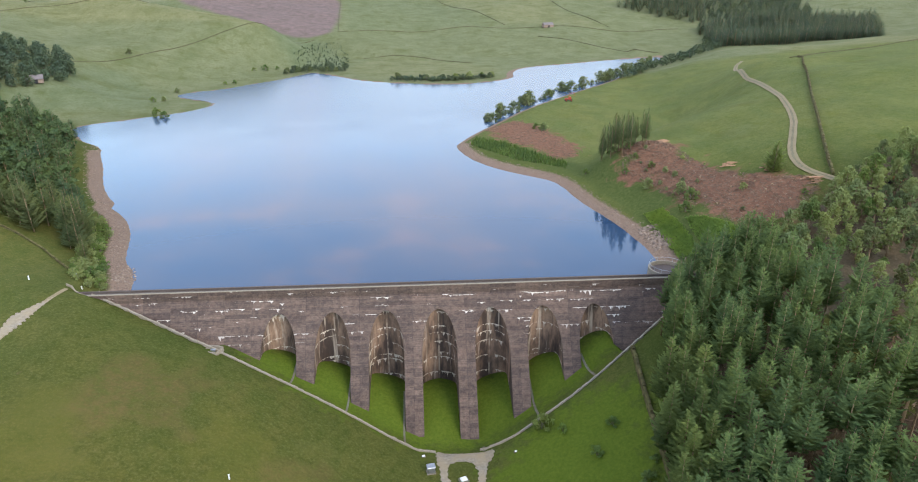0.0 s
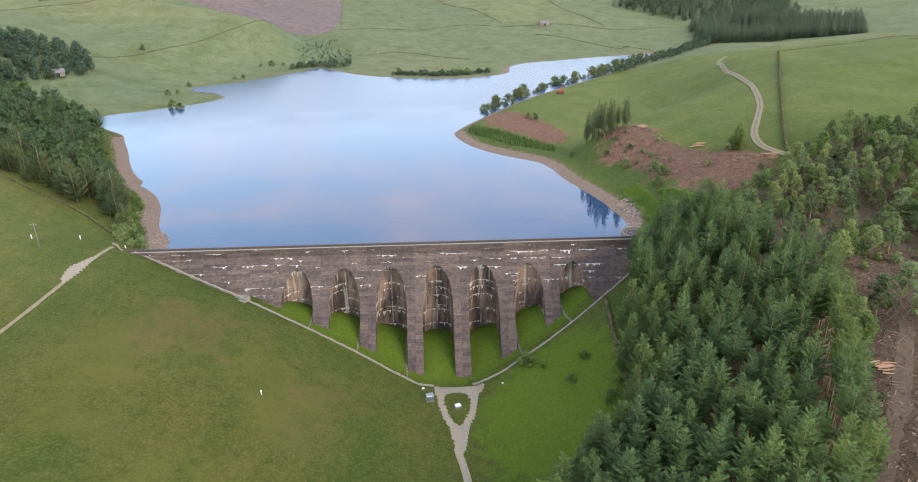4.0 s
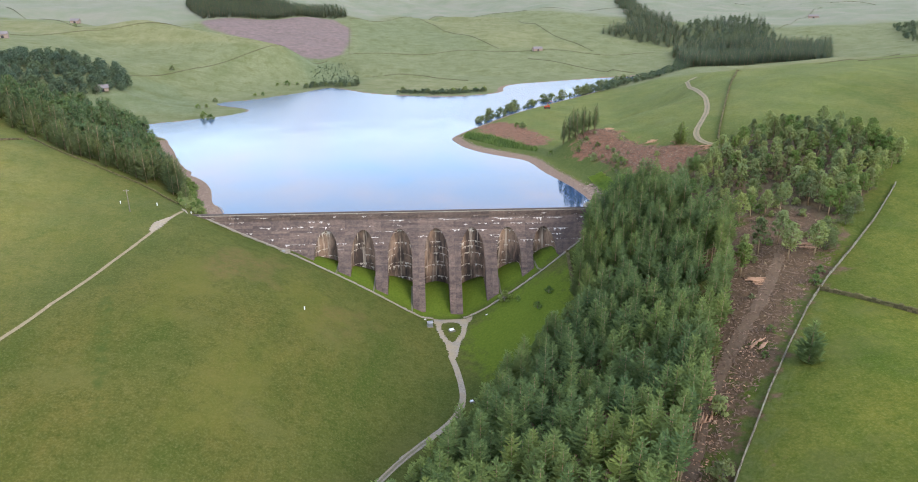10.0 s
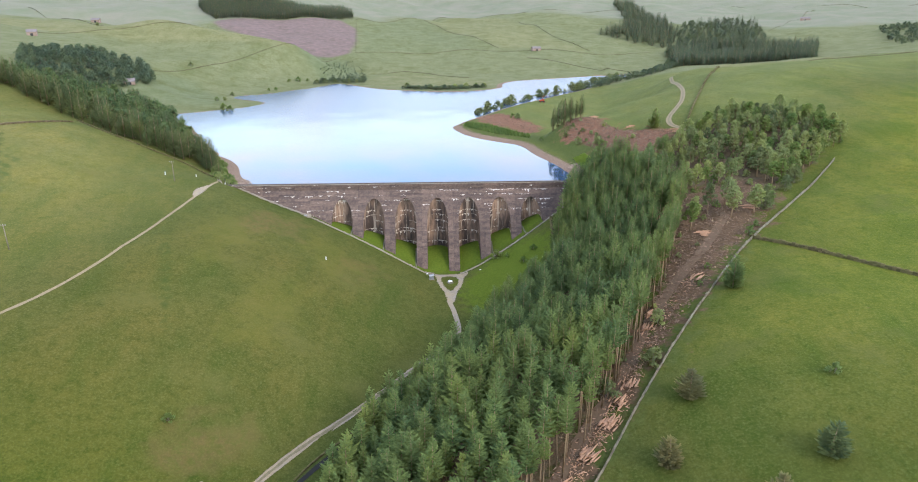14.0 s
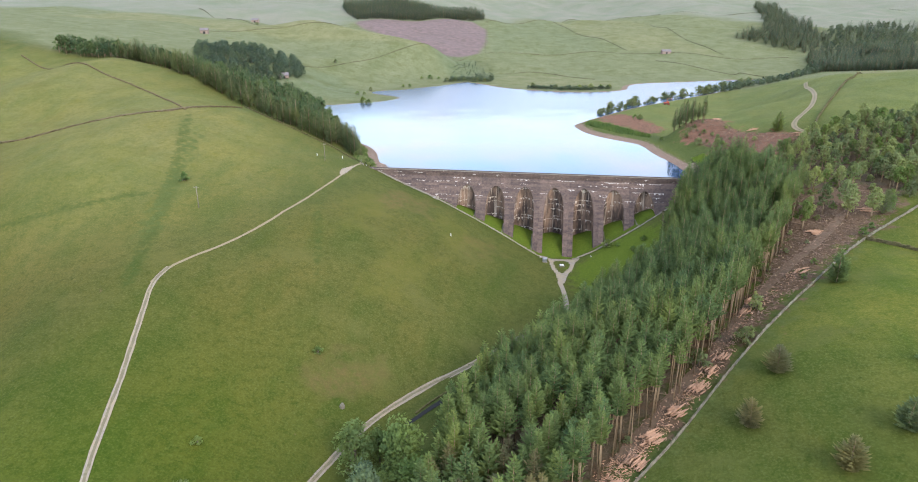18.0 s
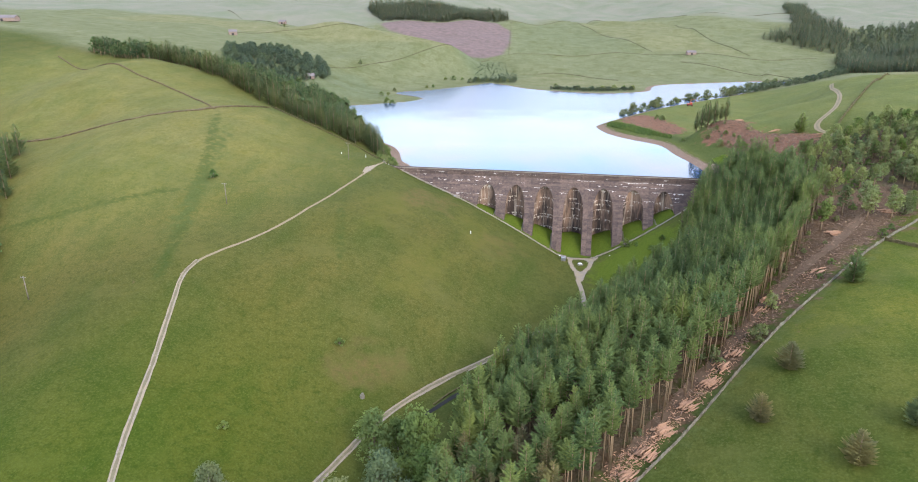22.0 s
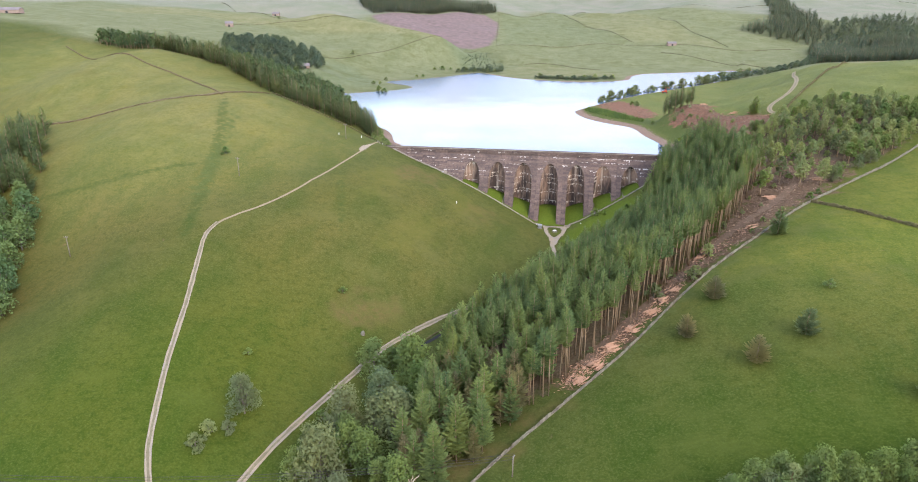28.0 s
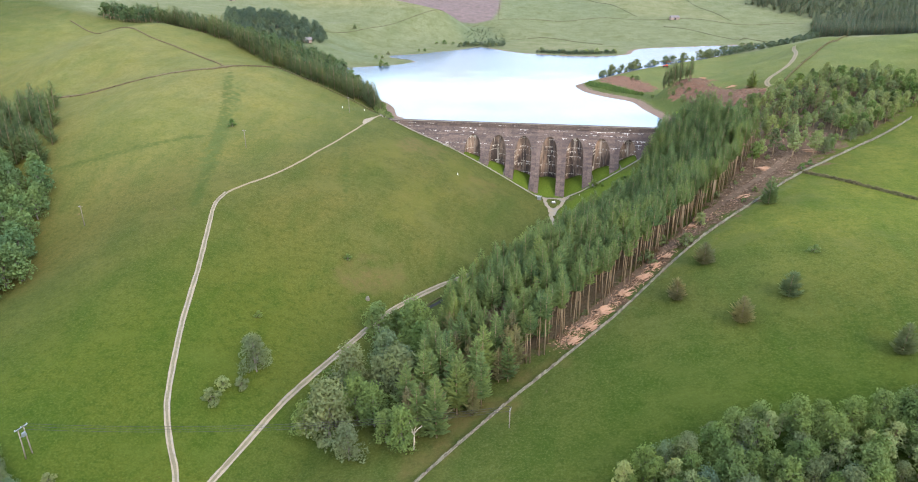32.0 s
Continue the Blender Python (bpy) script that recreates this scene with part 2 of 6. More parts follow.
    col = area("ochre", (0.112, 0.098, 0.022), (0.090, 0.088, 0.018), 0.09, col, 1.3, 0.42)
    col = area("swale", (0.028, 0.052, 0.011), (0.042, 0.064, 0.014), 0.5, col, 0.9, 0.6)
    col = area("lush", (0.058, 0.088, 0.010), (0.086, 0.114, 0.015), 0.3, col)
    col = area("rough", (0.135, 0.080, 0.036), (0.082, 0.080, 0.020), 0.10, col, 1.5, 0.5)
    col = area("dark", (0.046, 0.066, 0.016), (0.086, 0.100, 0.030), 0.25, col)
    col = area("woodland", (0.070, 0.055, 0.030), (0.120, 0.088, 0.055), 0.30, col, 1.0)
    # moorland colour, greyed and paled by painted-in haze
    col = area("hazy_moor", (0.172, 0.164, 0.118), (0.130, 0.144, 0.088), 0.004, col, 0.9)
    col = area("heath", (0.168, 0.116, 0.104), (0.115, 0.088, 0.072), 0.03, col, 0.3)
    col = area("felled", (0.120, 0.058, 0.036), (0.190, 0.098, 0.060), 0.13, col, 1.7)
    col = area("strip", (0.072, 0.048, 0.028), (0.122, 0.078, 0.045), 0.16, col, 1.9)
    col = area("stones", (0.225, 0.155, 0.110), (0.120, 0.084, 0.062), 0.5, col, 0.5)
    nt.links.new(col, p.inputs["Base Color"])
    bump(nt, p, calc(nt, "ADD", fine, calc(nt, "MULTIPLY", tuft, 0.4)), 0.9, 0.6)
    return m


def water_material():
    m, nt, p = material("lake_water", 0.035, 0.5)
    p.inputs["Base Color"].default_value = (0.020, 0.045, 0.085, 1)
    p.inputs["IOR"].default_value = 1.33
    vec = place(nt)
    sep = nt.nodes.new("ShaderNodeSeparateXYZ")
    nt.links.new(vec, sep.inputs[0])
    breeze = calc(nt, "ADD", sep.outputs["Y"], calc(nt, "MULTIPLY", calc(nt, "SUBTRACT", noise_of(nt, vec, 0.018, 3, 0.6), 0.5), 160.0))
    nt.links.new(span(nt, breeze, 60, 250, 0.03, 0.24), p.inputs["Roughness"])
    bump(nt, p, noise_of(nt, vec, 0.6, 3, 0.6), 0.05, 0.05)
    return m


def stream_material():
    m, nt, p = material("stream_water", 0.5, 0.1)
    p.inputs["Base Color"].default_value = (0.014, 0.014, 0.012, 1)
    bump(nt, p, noise_of(nt, place(nt), 2.5, 4, 0.6), 0.3, 0.1)
    return m


def lime_below(nt, x, z, lift, rare, seed, longest, wide=0.10):
    """Lime that bleeds from some stretches of the joints and drips down from them; 1 where it lies."""
    level = calc(nt, "DIVIDE", calc(nt, "ADD", z, 100.0), lift)
    index = calc(nt, "FLOOR", level, 0)
    below = calc(nt, "SUBTRACT", 1.0, calc(nt, "FRACT", level, 0))

    def line(freq, shift, detail):
        c = nt.nodes.new("ShaderNodeCombineXYZ")
        nt.links.new(calc(nt, "MULTIPLY", x, freq), c.inputs["X"])
        nt.links.new(calc(nt, "ADD", calc(nt, "MULTIPLY", index, 7.37), shift + seed), c.inputs["Y"])
        return noise_of(nt, c.outputs[0], 1.0, detail, 0.6)

    stretch = span(nt, line(wide, 0.0, 2), rare, rare + 0.03)
    depth = calc(nt, "MULTIPLY", calc(nt, "POWER", span(nt, line(1.15, 31.0, 5), 0.40, 0.76), 2.6), longest)
    depth = calc(nt, "MULTIPLY", calc(nt, "ADD", depth, calc(nt, "MULTIPLY", span(nt, line(0.9, 47.0, 3), 0.42, 0.6), 0.10 / lift)), stretch)
    wet = calc(nt, "LESS_THAN", below, depth)
    return wet


def concrete_material():
    """Dark weathered concrete, cast in lifts, with lime bleeding white from the joints and running down."""
    m, nt, p = material("dam_concrete", 0.92, 0.2)
    vec = place(nt)
    sep = nt.nodes.new("ShaderNodeSeparateXYZ")
    nt.links.new(vec, sep.inputs[0])
    x, z = sep.outputs["X"], sep.outputs["Z"]
    grain, blot = noise_of(nt, vec, 2.4, 6, 0.75), noise_of(nt, vec, 0.16, 5, 0.65)
    streak = noise_of(nt, vec, 1.0, 4, 0.6, (1.1, 1.1, 0.09))
    bed = noise_of(nt, vec, 1.0, 4, 0.6, (0.10, 0.10, 1.6))
    col = blend(nt, span(nt, blot, 0.3, 0.7), (0.074, 0.050, 0.041), (0.140, 0.097, 0.077))
    col = blend(nt, span(nt, streak, 0.42, 0.7, 0.0, 0.6), col, (0.056, 0.044, 0.040))
    col = blend(nt, span(nt, bed, 0.45, 0.68, 0.0, 0.6), col, (0.058, 0.046, 0.041))
    col = blend(nt, span(nt, grain, 0.42, 0.7, 0.0, 0.55), col, (0.158, 0.120, 0.098))
    wave = calc(nt, "MULTIPLY", calc(nt, "SUBTRACT", noise_of(nt, vec, 0.5, 3), 0.5), 0.10)
    lift = calc(nt, "FRACT", calc(nt, "ADD", calc(nt, "DIVIDE", calc(nt, "ADD", z, 100.0), LIFT), wave), 0)
    joint = calc(nt, "LESS_THAN", lift, 0.05)
    col = blend(nt, calc(nt, "MULTIPLY", joint, span(nt, blot, 0.35, 0.6, 0.15, 0.6)), col, (0.040, 0.033, 0.031))
    half = calc(nt, "LESS_THAN", calc(nt, "FRACT", calc(nt, "ADD", calc(nt, "DIVIDE", calc(nt, "ADD", z, 100.4), LIFT * 0.5), wave), 0), 0.12)
    patchy = span(nt, noise_of(nt, vec, 0.9, 4, 0.7), 0.45, 0.62, 0.0, 0.7)
    col = blend(nt, calc(nt, "MULTIPLY", half, patchy), col, (0.036, 0.028, 0.025))
    rough_cast = noise_of(nt, vec, 0.85, 5, 0.75, (1.0, 1.0, 1.6))
    col = blend(nt, 1.0, col, blend(nt, span(nt, rough_cast, 0.35, 0.65), (0.74, 0.73, 0.73), (1.26, 1.24, 1.20)), "MULTIPLY")
    sx = calc(nt, "DIVIDE", calc(nt, "ADD", x, 707.0), 14.0)
    seam = calc(nt, "LESS_THAN", calc(nt, "FRACT", sx, 0), 0.008)
    col = blend(nt, calc(nt, "MULTIPLY", seam, 0.45), col, (0.040, 0.033, 0.031))
    cell = nt.nodes.new("ShaderNodeCombineXYZ")
    nt.links.new(calc(nt, "FLOOR", sx, 0), cell.inputs["X"])
    tone = nt.nodes.new("ShaderNodeTexWhiteNoise")
    nt.links.new(cell.outputs[0], tone.inputs["Vector"])
    col = blend(nt, 1.0, col, blend(nt, tone.outputs["Value"], (0.92, 0.92, 0.93), (1.08, 1.07, 1.06)), "MULTIPLY")
    course = nt.nodes.new("ShaderNodeCombineXYZ")  # every lift of every bay has its own tone
    nt.links.new(calc(nt, "FLOOR", calc(nt, "MULTIPLY", sx, 2.0), 0), course.inputs["X"])
    nt.links.new(calc(nt, "FLOOR", calc(nt, "DIVIDE", calc(nt, "ADD", z, 100.0), LIFT * 0.5), 0), course.inputs["Y"])
    pour = nt.nodes.new("ShaderNodeTexWhiteNoise")
    nt.links.new(course.outputs[0], pour.inputs["Vector"])
    col = blend(nt, 1.0, col, blend(nt, pour.outputs["Value"], (0.80, 0.80, 0.82), (1.20, 1.18, 1.15)), "MULTIPLY")
    lime = lime_below(nt, x, z, LIFT, 0.565, 0.0, 0.9)
    more = lime_below(nt, x, calc(nt, "ADD", z, 0.7), LIFT * 0.5, 0.625, 55.0, 1.1, 0.16)
    lime = calc(nt, "MULTIPLY", calc(nt, "MAXIMUM", lime, more), span(nt, z, -14.0, -9.0, 0.0, 0.75))
    lime = calc(nt, "MULTIPLY", lime, span(nt, grain, 0.35, 0.5, 0.55, 1.0))
    col = blend(nt, lime, col, (0.66, 0.60, 0.52))
    nt.links.new(col, p.inputs["Base Color"])
    bump(nt, p, calc(nt, "SUBTRACT", grain, joint), 0.5, 0.08)
    return m


def niche_material():
    """The hollows between the buttresses: brown runs of rust and lime on nearly black concrete."""
    m, nt, p = material("stained_concrete", 0.9, 0.2)
    vec = place(nt)
    sep = nt.nodes.new("ShaderNodeSeparateXYZ")
    nt.links.new(vec, sep.inputs[0])
    x, z = sep.outputs["X"], sep.outputs["Z"]
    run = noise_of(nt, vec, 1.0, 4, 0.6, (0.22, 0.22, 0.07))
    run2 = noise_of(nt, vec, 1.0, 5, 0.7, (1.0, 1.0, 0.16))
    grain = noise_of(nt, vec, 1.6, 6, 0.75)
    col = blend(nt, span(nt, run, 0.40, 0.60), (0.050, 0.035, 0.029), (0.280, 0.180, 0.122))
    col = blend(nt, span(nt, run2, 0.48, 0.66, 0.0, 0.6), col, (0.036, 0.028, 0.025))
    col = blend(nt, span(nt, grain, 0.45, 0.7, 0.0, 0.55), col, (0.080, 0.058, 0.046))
    leak = noise_of(nt, vec, 1.0, 4, 0.6, (0.75, 0.75, 0.045))
    col = blend(nt, span(nt, leak, 0.58, 0.68, 0.0, 0.7), col, (0.46, 0.37, 0.29))
    # the joint up the middle of every hollow
    off = calc(nt, "ABSOLUTE", calc(nt, "SUBTRACT", calc(nt, "FRACT", calc(nt, "DIVIDE", calc(nt, "ADD", x, 707.0), 14.0), 0), 0.5), 0)
    mid = calc(nt, "MULTIPLY", calc(nt, "LESS_THAN", off, 0.013), span(nt, noise_of(nt, vec, 1.0, 3, 0.6, (0.3, 0.3, 0.35)), 0.42, 0.55, 0.1, 0.7))
    col = blend(nt, mid, col, (0.36, 0.29, 0.22))
    lime = calc(nt, "MAXIMUM", lime_below(nt, x, z, 4.9, 0.44, 12.0, 0.75, 0.12), lime_below(nt, x, calc(nt, "ADD", z, 2.1), 6.3, 0.50, 80.0, 0.5, 0.2))
    col = blend(nt, calc(nt, "MULTIPLY", lime, span(nt, grain, 0.35, 0.6, 0.3, 0.95)), col, (0.62, 0.54, 0.44))
    nt.links.new(col, p.inputs["Base Color"])
    bump(nt, p, grain, 0.5, 0.08)
    return m


GRASS, WATER, CONCRETE, NICHE = grass_material(), water_material(), concrete_material(), niche_material()
STREAM = stream_material()
PARAPET = speckled("grey_concrete", (0.120, 0.096, 0.084), (0.070, 0.056, 0.050), 2.0, 0.4, 0.9, 0.03)
CREST_ROAD = speckled("crest_surface", (0.170, 0.148, 0.128), (0.110, 0.096, 0.082), 1.5, 0.3, 0.95, 0.02)
COPING = speckled("pale_concrete", (0.34, 0.29, 0.22), (0.15, 0.128, 0.095), 4.0, 0.4, 0.9, 0.03)
GRAVEL = speckled("gravel", (0.275, 0.232, 0.175), (0.165, 0.140, 0.104), 1.6, 0.25, 0.95, 0.05, c=(0.25, 0.195, 0.12))
HILL_EARTH = speckled("track_earth", (0.250, 0.190, 0.115), (0.165, 0.130, 0.075), 1.0, 0.15, 0.95, 0.05, c=(0.19, 0.155, 0.085))
TRACK_GRASS = speckled("track_grass", (0.185, 0.155, 0.095), (0.110, 0.100, 0.055), 1.3, 0.2)
STONE = speckled("field_stone", (0.190, 0.156, 0.112), (0.088, 0.075, 0.055), 2.5, 0.3, 0.95, 0.1, c=(0.15, 0.145, 0.10), island=True)
SHORE_STONE = speckled("shore_stone", (0.30, 0.22, 0.165), (0.15, 0.115, 0.09), 2.5, 0.3, 0.95, 0.05, c=(0.20, 0.15, 0.115), island=True)
BARK = speckled("bark", (0.34, 0.235, 0.140), (0.20, 0.138, 0.082), 5.0, 0.6, 0.95, 0.03, "Object")
PALE_BARK = speckled("pale_bark", (0.22, 0.19, 0.15), (0.12, 0.10, 0.08), 5.0, 0.6, 0.95, 0.03, "Object")
DEAD_WOOD = speckled("dead_wood", (0.50, 0.42, 0.30), (0.34, 0.28, 0.20), 5.0, 0.6, 0.9, 0.02, "Object")
LOG = speckled("cut_timber", (0.44, 0.255, 0.155), (0.27, 0.15, 0.09), 3.0, 0.5, 0.85, 0.02, c=(0.33, 0.195, 0.12), island=True)
BRASH = speckled("dead_branches", (0.26, 0.168, 0.115), (0.105, 0.072, 0.049), 3.0, 0.5, 0.9, 0.02, c=(0.145, 0.096, 0.066), island=True)
TURF = speckled("turf_bank", (0.125, 0.095, 0.045), (0.070, 0.062, 0.026), 1.2, 0.2, 0.95, 0.1, c=(0.09, 0.085, 0.03), island=True)
TAWNY = speckled("tawny_turf", (0.160, 0.112, 0.058), (0.070, 0.058, 0.028), 1.0, 0.2, 0.95, 0.1, c=(0.115, 0.088, 0.042), island=True)
FAR_BANK = speckled("far_bank", (0.110, 0.100, 0.052), (0.075, 0.078, 0.036), 0.8, 0.1, 0.95, 0.05)
SPRUCE = leaf_material("spruce_needles", (0.025, 0.061, 0.027), (0.155, 0.216, 0.073), (0.182, 0.206, 0.050))
PINE = leaf_material("pine_needles", (0.044, 0.074, 0.034), (0.128, 0.158, 0.062), (0.140, 0.140, 0.052))
FIR_GREEN = leaf_material("fir_needles", (0.040, 0.074, 0.034), (0.108, 0.150, 0.062), (0.12, 0.14, 0.05))
RUSTY = leaf_material("rusty_needles", (0.078, 0.078, 0.036), (0.170, 0.150, 0.068), (0.15, 0.15, 0.055))
BROAD = leaf_material("broad_leaves", (0.046, 0.088, 0.026), (0.128, 0.185, 0.050), (0.17, 0.20, 0.07))
DEEP_LEAF = leaf_material("deep_green_leaves", (0.048, 0.095, 0.040), (0.115, 0.180, 0.070), (0.12, 0.16, 0.06))
PALE_LEAF = leaf_material("pale_leaves", (0.118, 0.156, 0.060), (0.232, 0.262, 0.100), (0.20, 0.225, 0.10))
GREY_LEAF = leaf_material("grey_leaves", (0.060, 0.088, 0.040), (0.142, 0.168, 0.076), (0.16, 0.17, 0.08))
TEAL_LEAF = leaf_material("blue_green_leaves", (0.050, 0.088, 0.050), (0.118, 0.165, 0.088), (0.15, 0.18, 0.10))
BRACKEN = leaf_material("bracken_leaves", (0.115, 0.185, 0.038), (0.195, 0.275, 0.062), (0.18, 0.24, 0.06))
# leaves of the distant woods; haze is mixed into the colour, lighter and bluer
HAZY_LEAF = leaf_material("hazy_foliage", (0.050, 0.078, 0.050), (0.100, 0.130, 0.080), (0.11, 0.12, 0.07))
PAINT = speckled("white_paint", (0.75, 0.75, 0.72), (0.60, 0.60, 0.57), 6.0, 0.8, 0.6, 0.005)
GREY_METAL = speckled("galvanised_metal", (0.42, 0.44, 0.46), (0.33, 0.34, 0.36), 8.0, 1.0, 0.45, 0.003)
GREY_METAL.node_tree.nodes["Principled BSDF"].inputs["Metallic"].default_value = 0.8
WOOD = speckled("weathered_wood", (0.24, 0.20, 0.15), (0.15, 0.12, 0.09), 6.0, 0.7, 0.9, 0.01)
EARTH = speckled("bare_earth", (0.155, 0.100, 0.060), (0.100, 0.072, 0.046), 1.2, 0.2, 0.95, 0.1)
ORANGE = speckled("orange_paint", (0.40, 0.07, 0.03), (0.32, 0.06, 0.03), 5.0, 0.5, 0.5, 0.003)
BLACK = speckled("black_rubber", (0.03, 0.03, 0.03), (0.05, 0.05, 0.05), 5.0, 0.5, 0.8, 0.003)


# ---- the lie of the land (metres; crest of the dam at z = 0) ----
WATER_Z = -4.0
VALLEY = [(-400, -110, -45), (-320, -92, -43), (-245, -68, -40.4), (-215, -60, -39.5), (-170, -50, -38), (-142, -36, -36.7),
          (-115, -14, -35.3), (-75, 4, -34), (-35, 1, -32.8), (60, 0, -31)]
NEAR_X, NEAR_Y = (-340, 290), (-400, 170)
NEAR = [[-29, -27, -18, -6, -7, -18, -22, -19, -13, -6], [-41, -38, -26, -6, -5, -23, -25, -21, -15, -9],
        [-49, -45, -29, -9, -3, -17, -18, -17, -14, -9], [-46, -43, -29, -4, 1, -8, -6, -10, -11, -8],
        [-35, -34, -24, 2, -1, 0, 4, -4, -6, -4], [-24, -17, -1, 3, 5, 0, 8, 2, -1, 1], [-12, -8, 10, 7, 7, 0, 11, 5, 2, 4],
        [9, 8, 8, 2, -7, -8, 8, 14, 8, 8], [19, 13, 2, -7, -11, -8, 6, 15, 15, 13], [18, 10, -1, -9, -10, -5, 5, 14, 18, 15]]
FAR_X, FAR_Y = (-1500, 1500), (-900, 2100)
FAR = [[68, 63, 61, 58, 28, 10, 45, 56, 59, 61, 62], [80, 75, 68, 44, -7, -20, 22, 44, 54, 59, 61],
       [96, 90, 77, 37, -23, -26, 17, 42, 56, 63, 67], [104, 93, 80, 63, 30, -35, 35, 43, 56, 66, 74],
       [106, 91, 75, 65, 32, 5, 12, 32, 54, 70, 80], [121, 107, 95, 84, 74, 47, 53, 48, 65, 80, 90],
       [148, 140, 133, 122, 105, 60, 86, 73, 84, 93, 100], [186, 183, 182, 178, 165, 104, 132, 113, 107, 109, 113],
       [228, 229, 231, 232, 223, 161, 180, 152, 137, 132, 132]]
KNOLLS = [(-400, 560, 90, 7), (82, 98, 20, 10), (166, 140, 30, -4), (215, 222, 45, -2), (186, 195, 32, 6), (310, 330, 100, -8), (430, 570, 190, -13), (222, 225, 75, 7), (205, 228, 30, 9), (262, 190, 40, 2), (178, 166, 42, 4), (119, 40, 35, 3), (-191, 16, 50, 2.2), (-99, 1, 20, 3.6)]
SHORE_WEST = [(-83, 4), (-85, 13), (-88, 21), (-91.5, 27), (-94.5, 31.5), (-97.5, 41), (-100.5, 51), (-103, 57), (-108, 67), (-114.5, 76), (-121, 83), (-119.5, 86), (-126, 94.5), (-133, 107),
              (-140, 122), (-148, 141), (-158.5, 162), (-162.5, 173), (-169, 182), (-176, 188), (-183, 195), (-193, 212), (-202, 228), (-192, 240), (-182, 243), (-173, 253), (-157, 263), (-145, 278),
              (-140, 296), (-146, 306), (-159, 314), (-175, 327), (-178, 340), (-171, 347), (-160, 352), (-146, 367), (-136, 383), (-121, 401), (-110, 420)]
SHORE_NORTH = [(-99, 446), (-90, 440), (-76, 424), (-53, 395), (-29, 380), (0, 371), (23, 366), (47, 373), (68, 387), (77, 403), (78, 424), (87, 450), (106, 469), (137, 482), (184, 508), (234, 529), (258, 536)]
SHORE_EAST = [(236, 498), (164, 388), (131, 346), (99, 306), (67, 264), (41, 218), (27, 194), (17.5, 174), (14.5, 166), (17, 152), (22, 137), (29, 127), (38, 118), (49, 108),
              (54, 98), (56.5, 79), (58.5, 70.5), (61.5, 60), (64.5, 48), (65.7, 39), (67, 31), (67, 20), (67, 10), (67, 3)]
KERB_WEST = [(-97, 3), (-75, -3.5), (-59, -11), (-37, -18), (-24, -22), (-9, -27.5), (-2, -27.5)]
KERB_EAST = [(9, -27.5), (16, -28), (24, -25.5), (36, -21.5), (52, -13.5), (62, -8.5), (74, -2.5)]
# spur of the far hill and the stream valley behind it
SPUR = [(-310, 580), (-277, 565), (-215, 555), (-165, 540)]
DALE = [(-520, 760), (-330, 690), (-215, 625), (-125, 575), (-92, 510), (-95, 445)]


def rounded(points, times=2, closed=False):
    """Corner cutting: a smooth line near the given one."""
    p = np.array(points, float)
    for _ in range(times):
        a, b = (p, np.roll(p, -1, 0)) if closed else (p[:-1], p[1:])
        q = np.stack([0.75 * a + 0.25 * b, 0.25 * a + 0.75 * b], 1).reshape(-1, p.shape[1])
        p = q if closed else np.concatenate([p[:1], q, p[-1:]])
    return p


def ramp(u):
    u = np.clip(u, 0, 1)
    return u * u * (3 - 2 * u)


def sheet(table, xs, ys, x, y):
    """Smooth surface through a coarse table of heights."""
    g = np.pad(np.array(table, float), 2, mode="edge")
    u = np.clip((x - xs[0]) / (xs[1] - xs[0]), 0, 1) * (len(table[0]) - 1)
    v = np.clip((y - ys[0]) / (ys[1] - ys[0]), 0, 1) * (len(table) - 1)
    i, j = np.floor(u).astype(int), np.floor(v).astype(int)
    fu, fv = u - i, v - j

    def weights(f):
        return [((2 - f) * f - 1) * f / 2, ((3 * f - 5) * f * f + 2) / 2, ((4 - 3 * f) * f + 1) * f / 2, (f - 1) * f * f / 2]

    wu, wv, z = weights(fu), weights(fv), 0
    for b in range(4):
        for a in range(4):
            z = z + wu[a] * wv[b] * g[np.minimum(j + b + 1, g.shape[0] - 1), np.minimum(i + a + 1, g.shape[1] - 1)]
    return z


def line_distance(points, x, y, closed=False):
    p = np.array(points, float)[:, :2]
    q = np.roll(p, -1, 0) if closed else p[1:]
    best = np.full(np.shape(x), 1e9)
    for (ax, ay), (bx, by) in zip(p, q):
        dx, dy = bx - ax, by - ay
        t = np.clip(((x - ax) * dx + (y - ay) * dy) / (dx * dx + dy * dy + 1e-9), 0, 1)
        best = np.minimum(best, np.hypot(x - ax - t * dx, y - ay - t * dy))
    return best


def inside(points, x, y):
    p = np.array(points, float)
    odd = np.zeros(np.shape(x), bool)
    for (ax, ay), (bx, by) in zip(p, np.roll(p, -1, 0)):
        if ay != by:
            odd ^= ((ay > y) != (by > y)) & (x < (bx - ax) * (y - ay) / (by - ay) + ax)
    return odd


SHORE = rounded(SHORE_WEST + SHORE_NORTH + SHORE_EAST, 1)


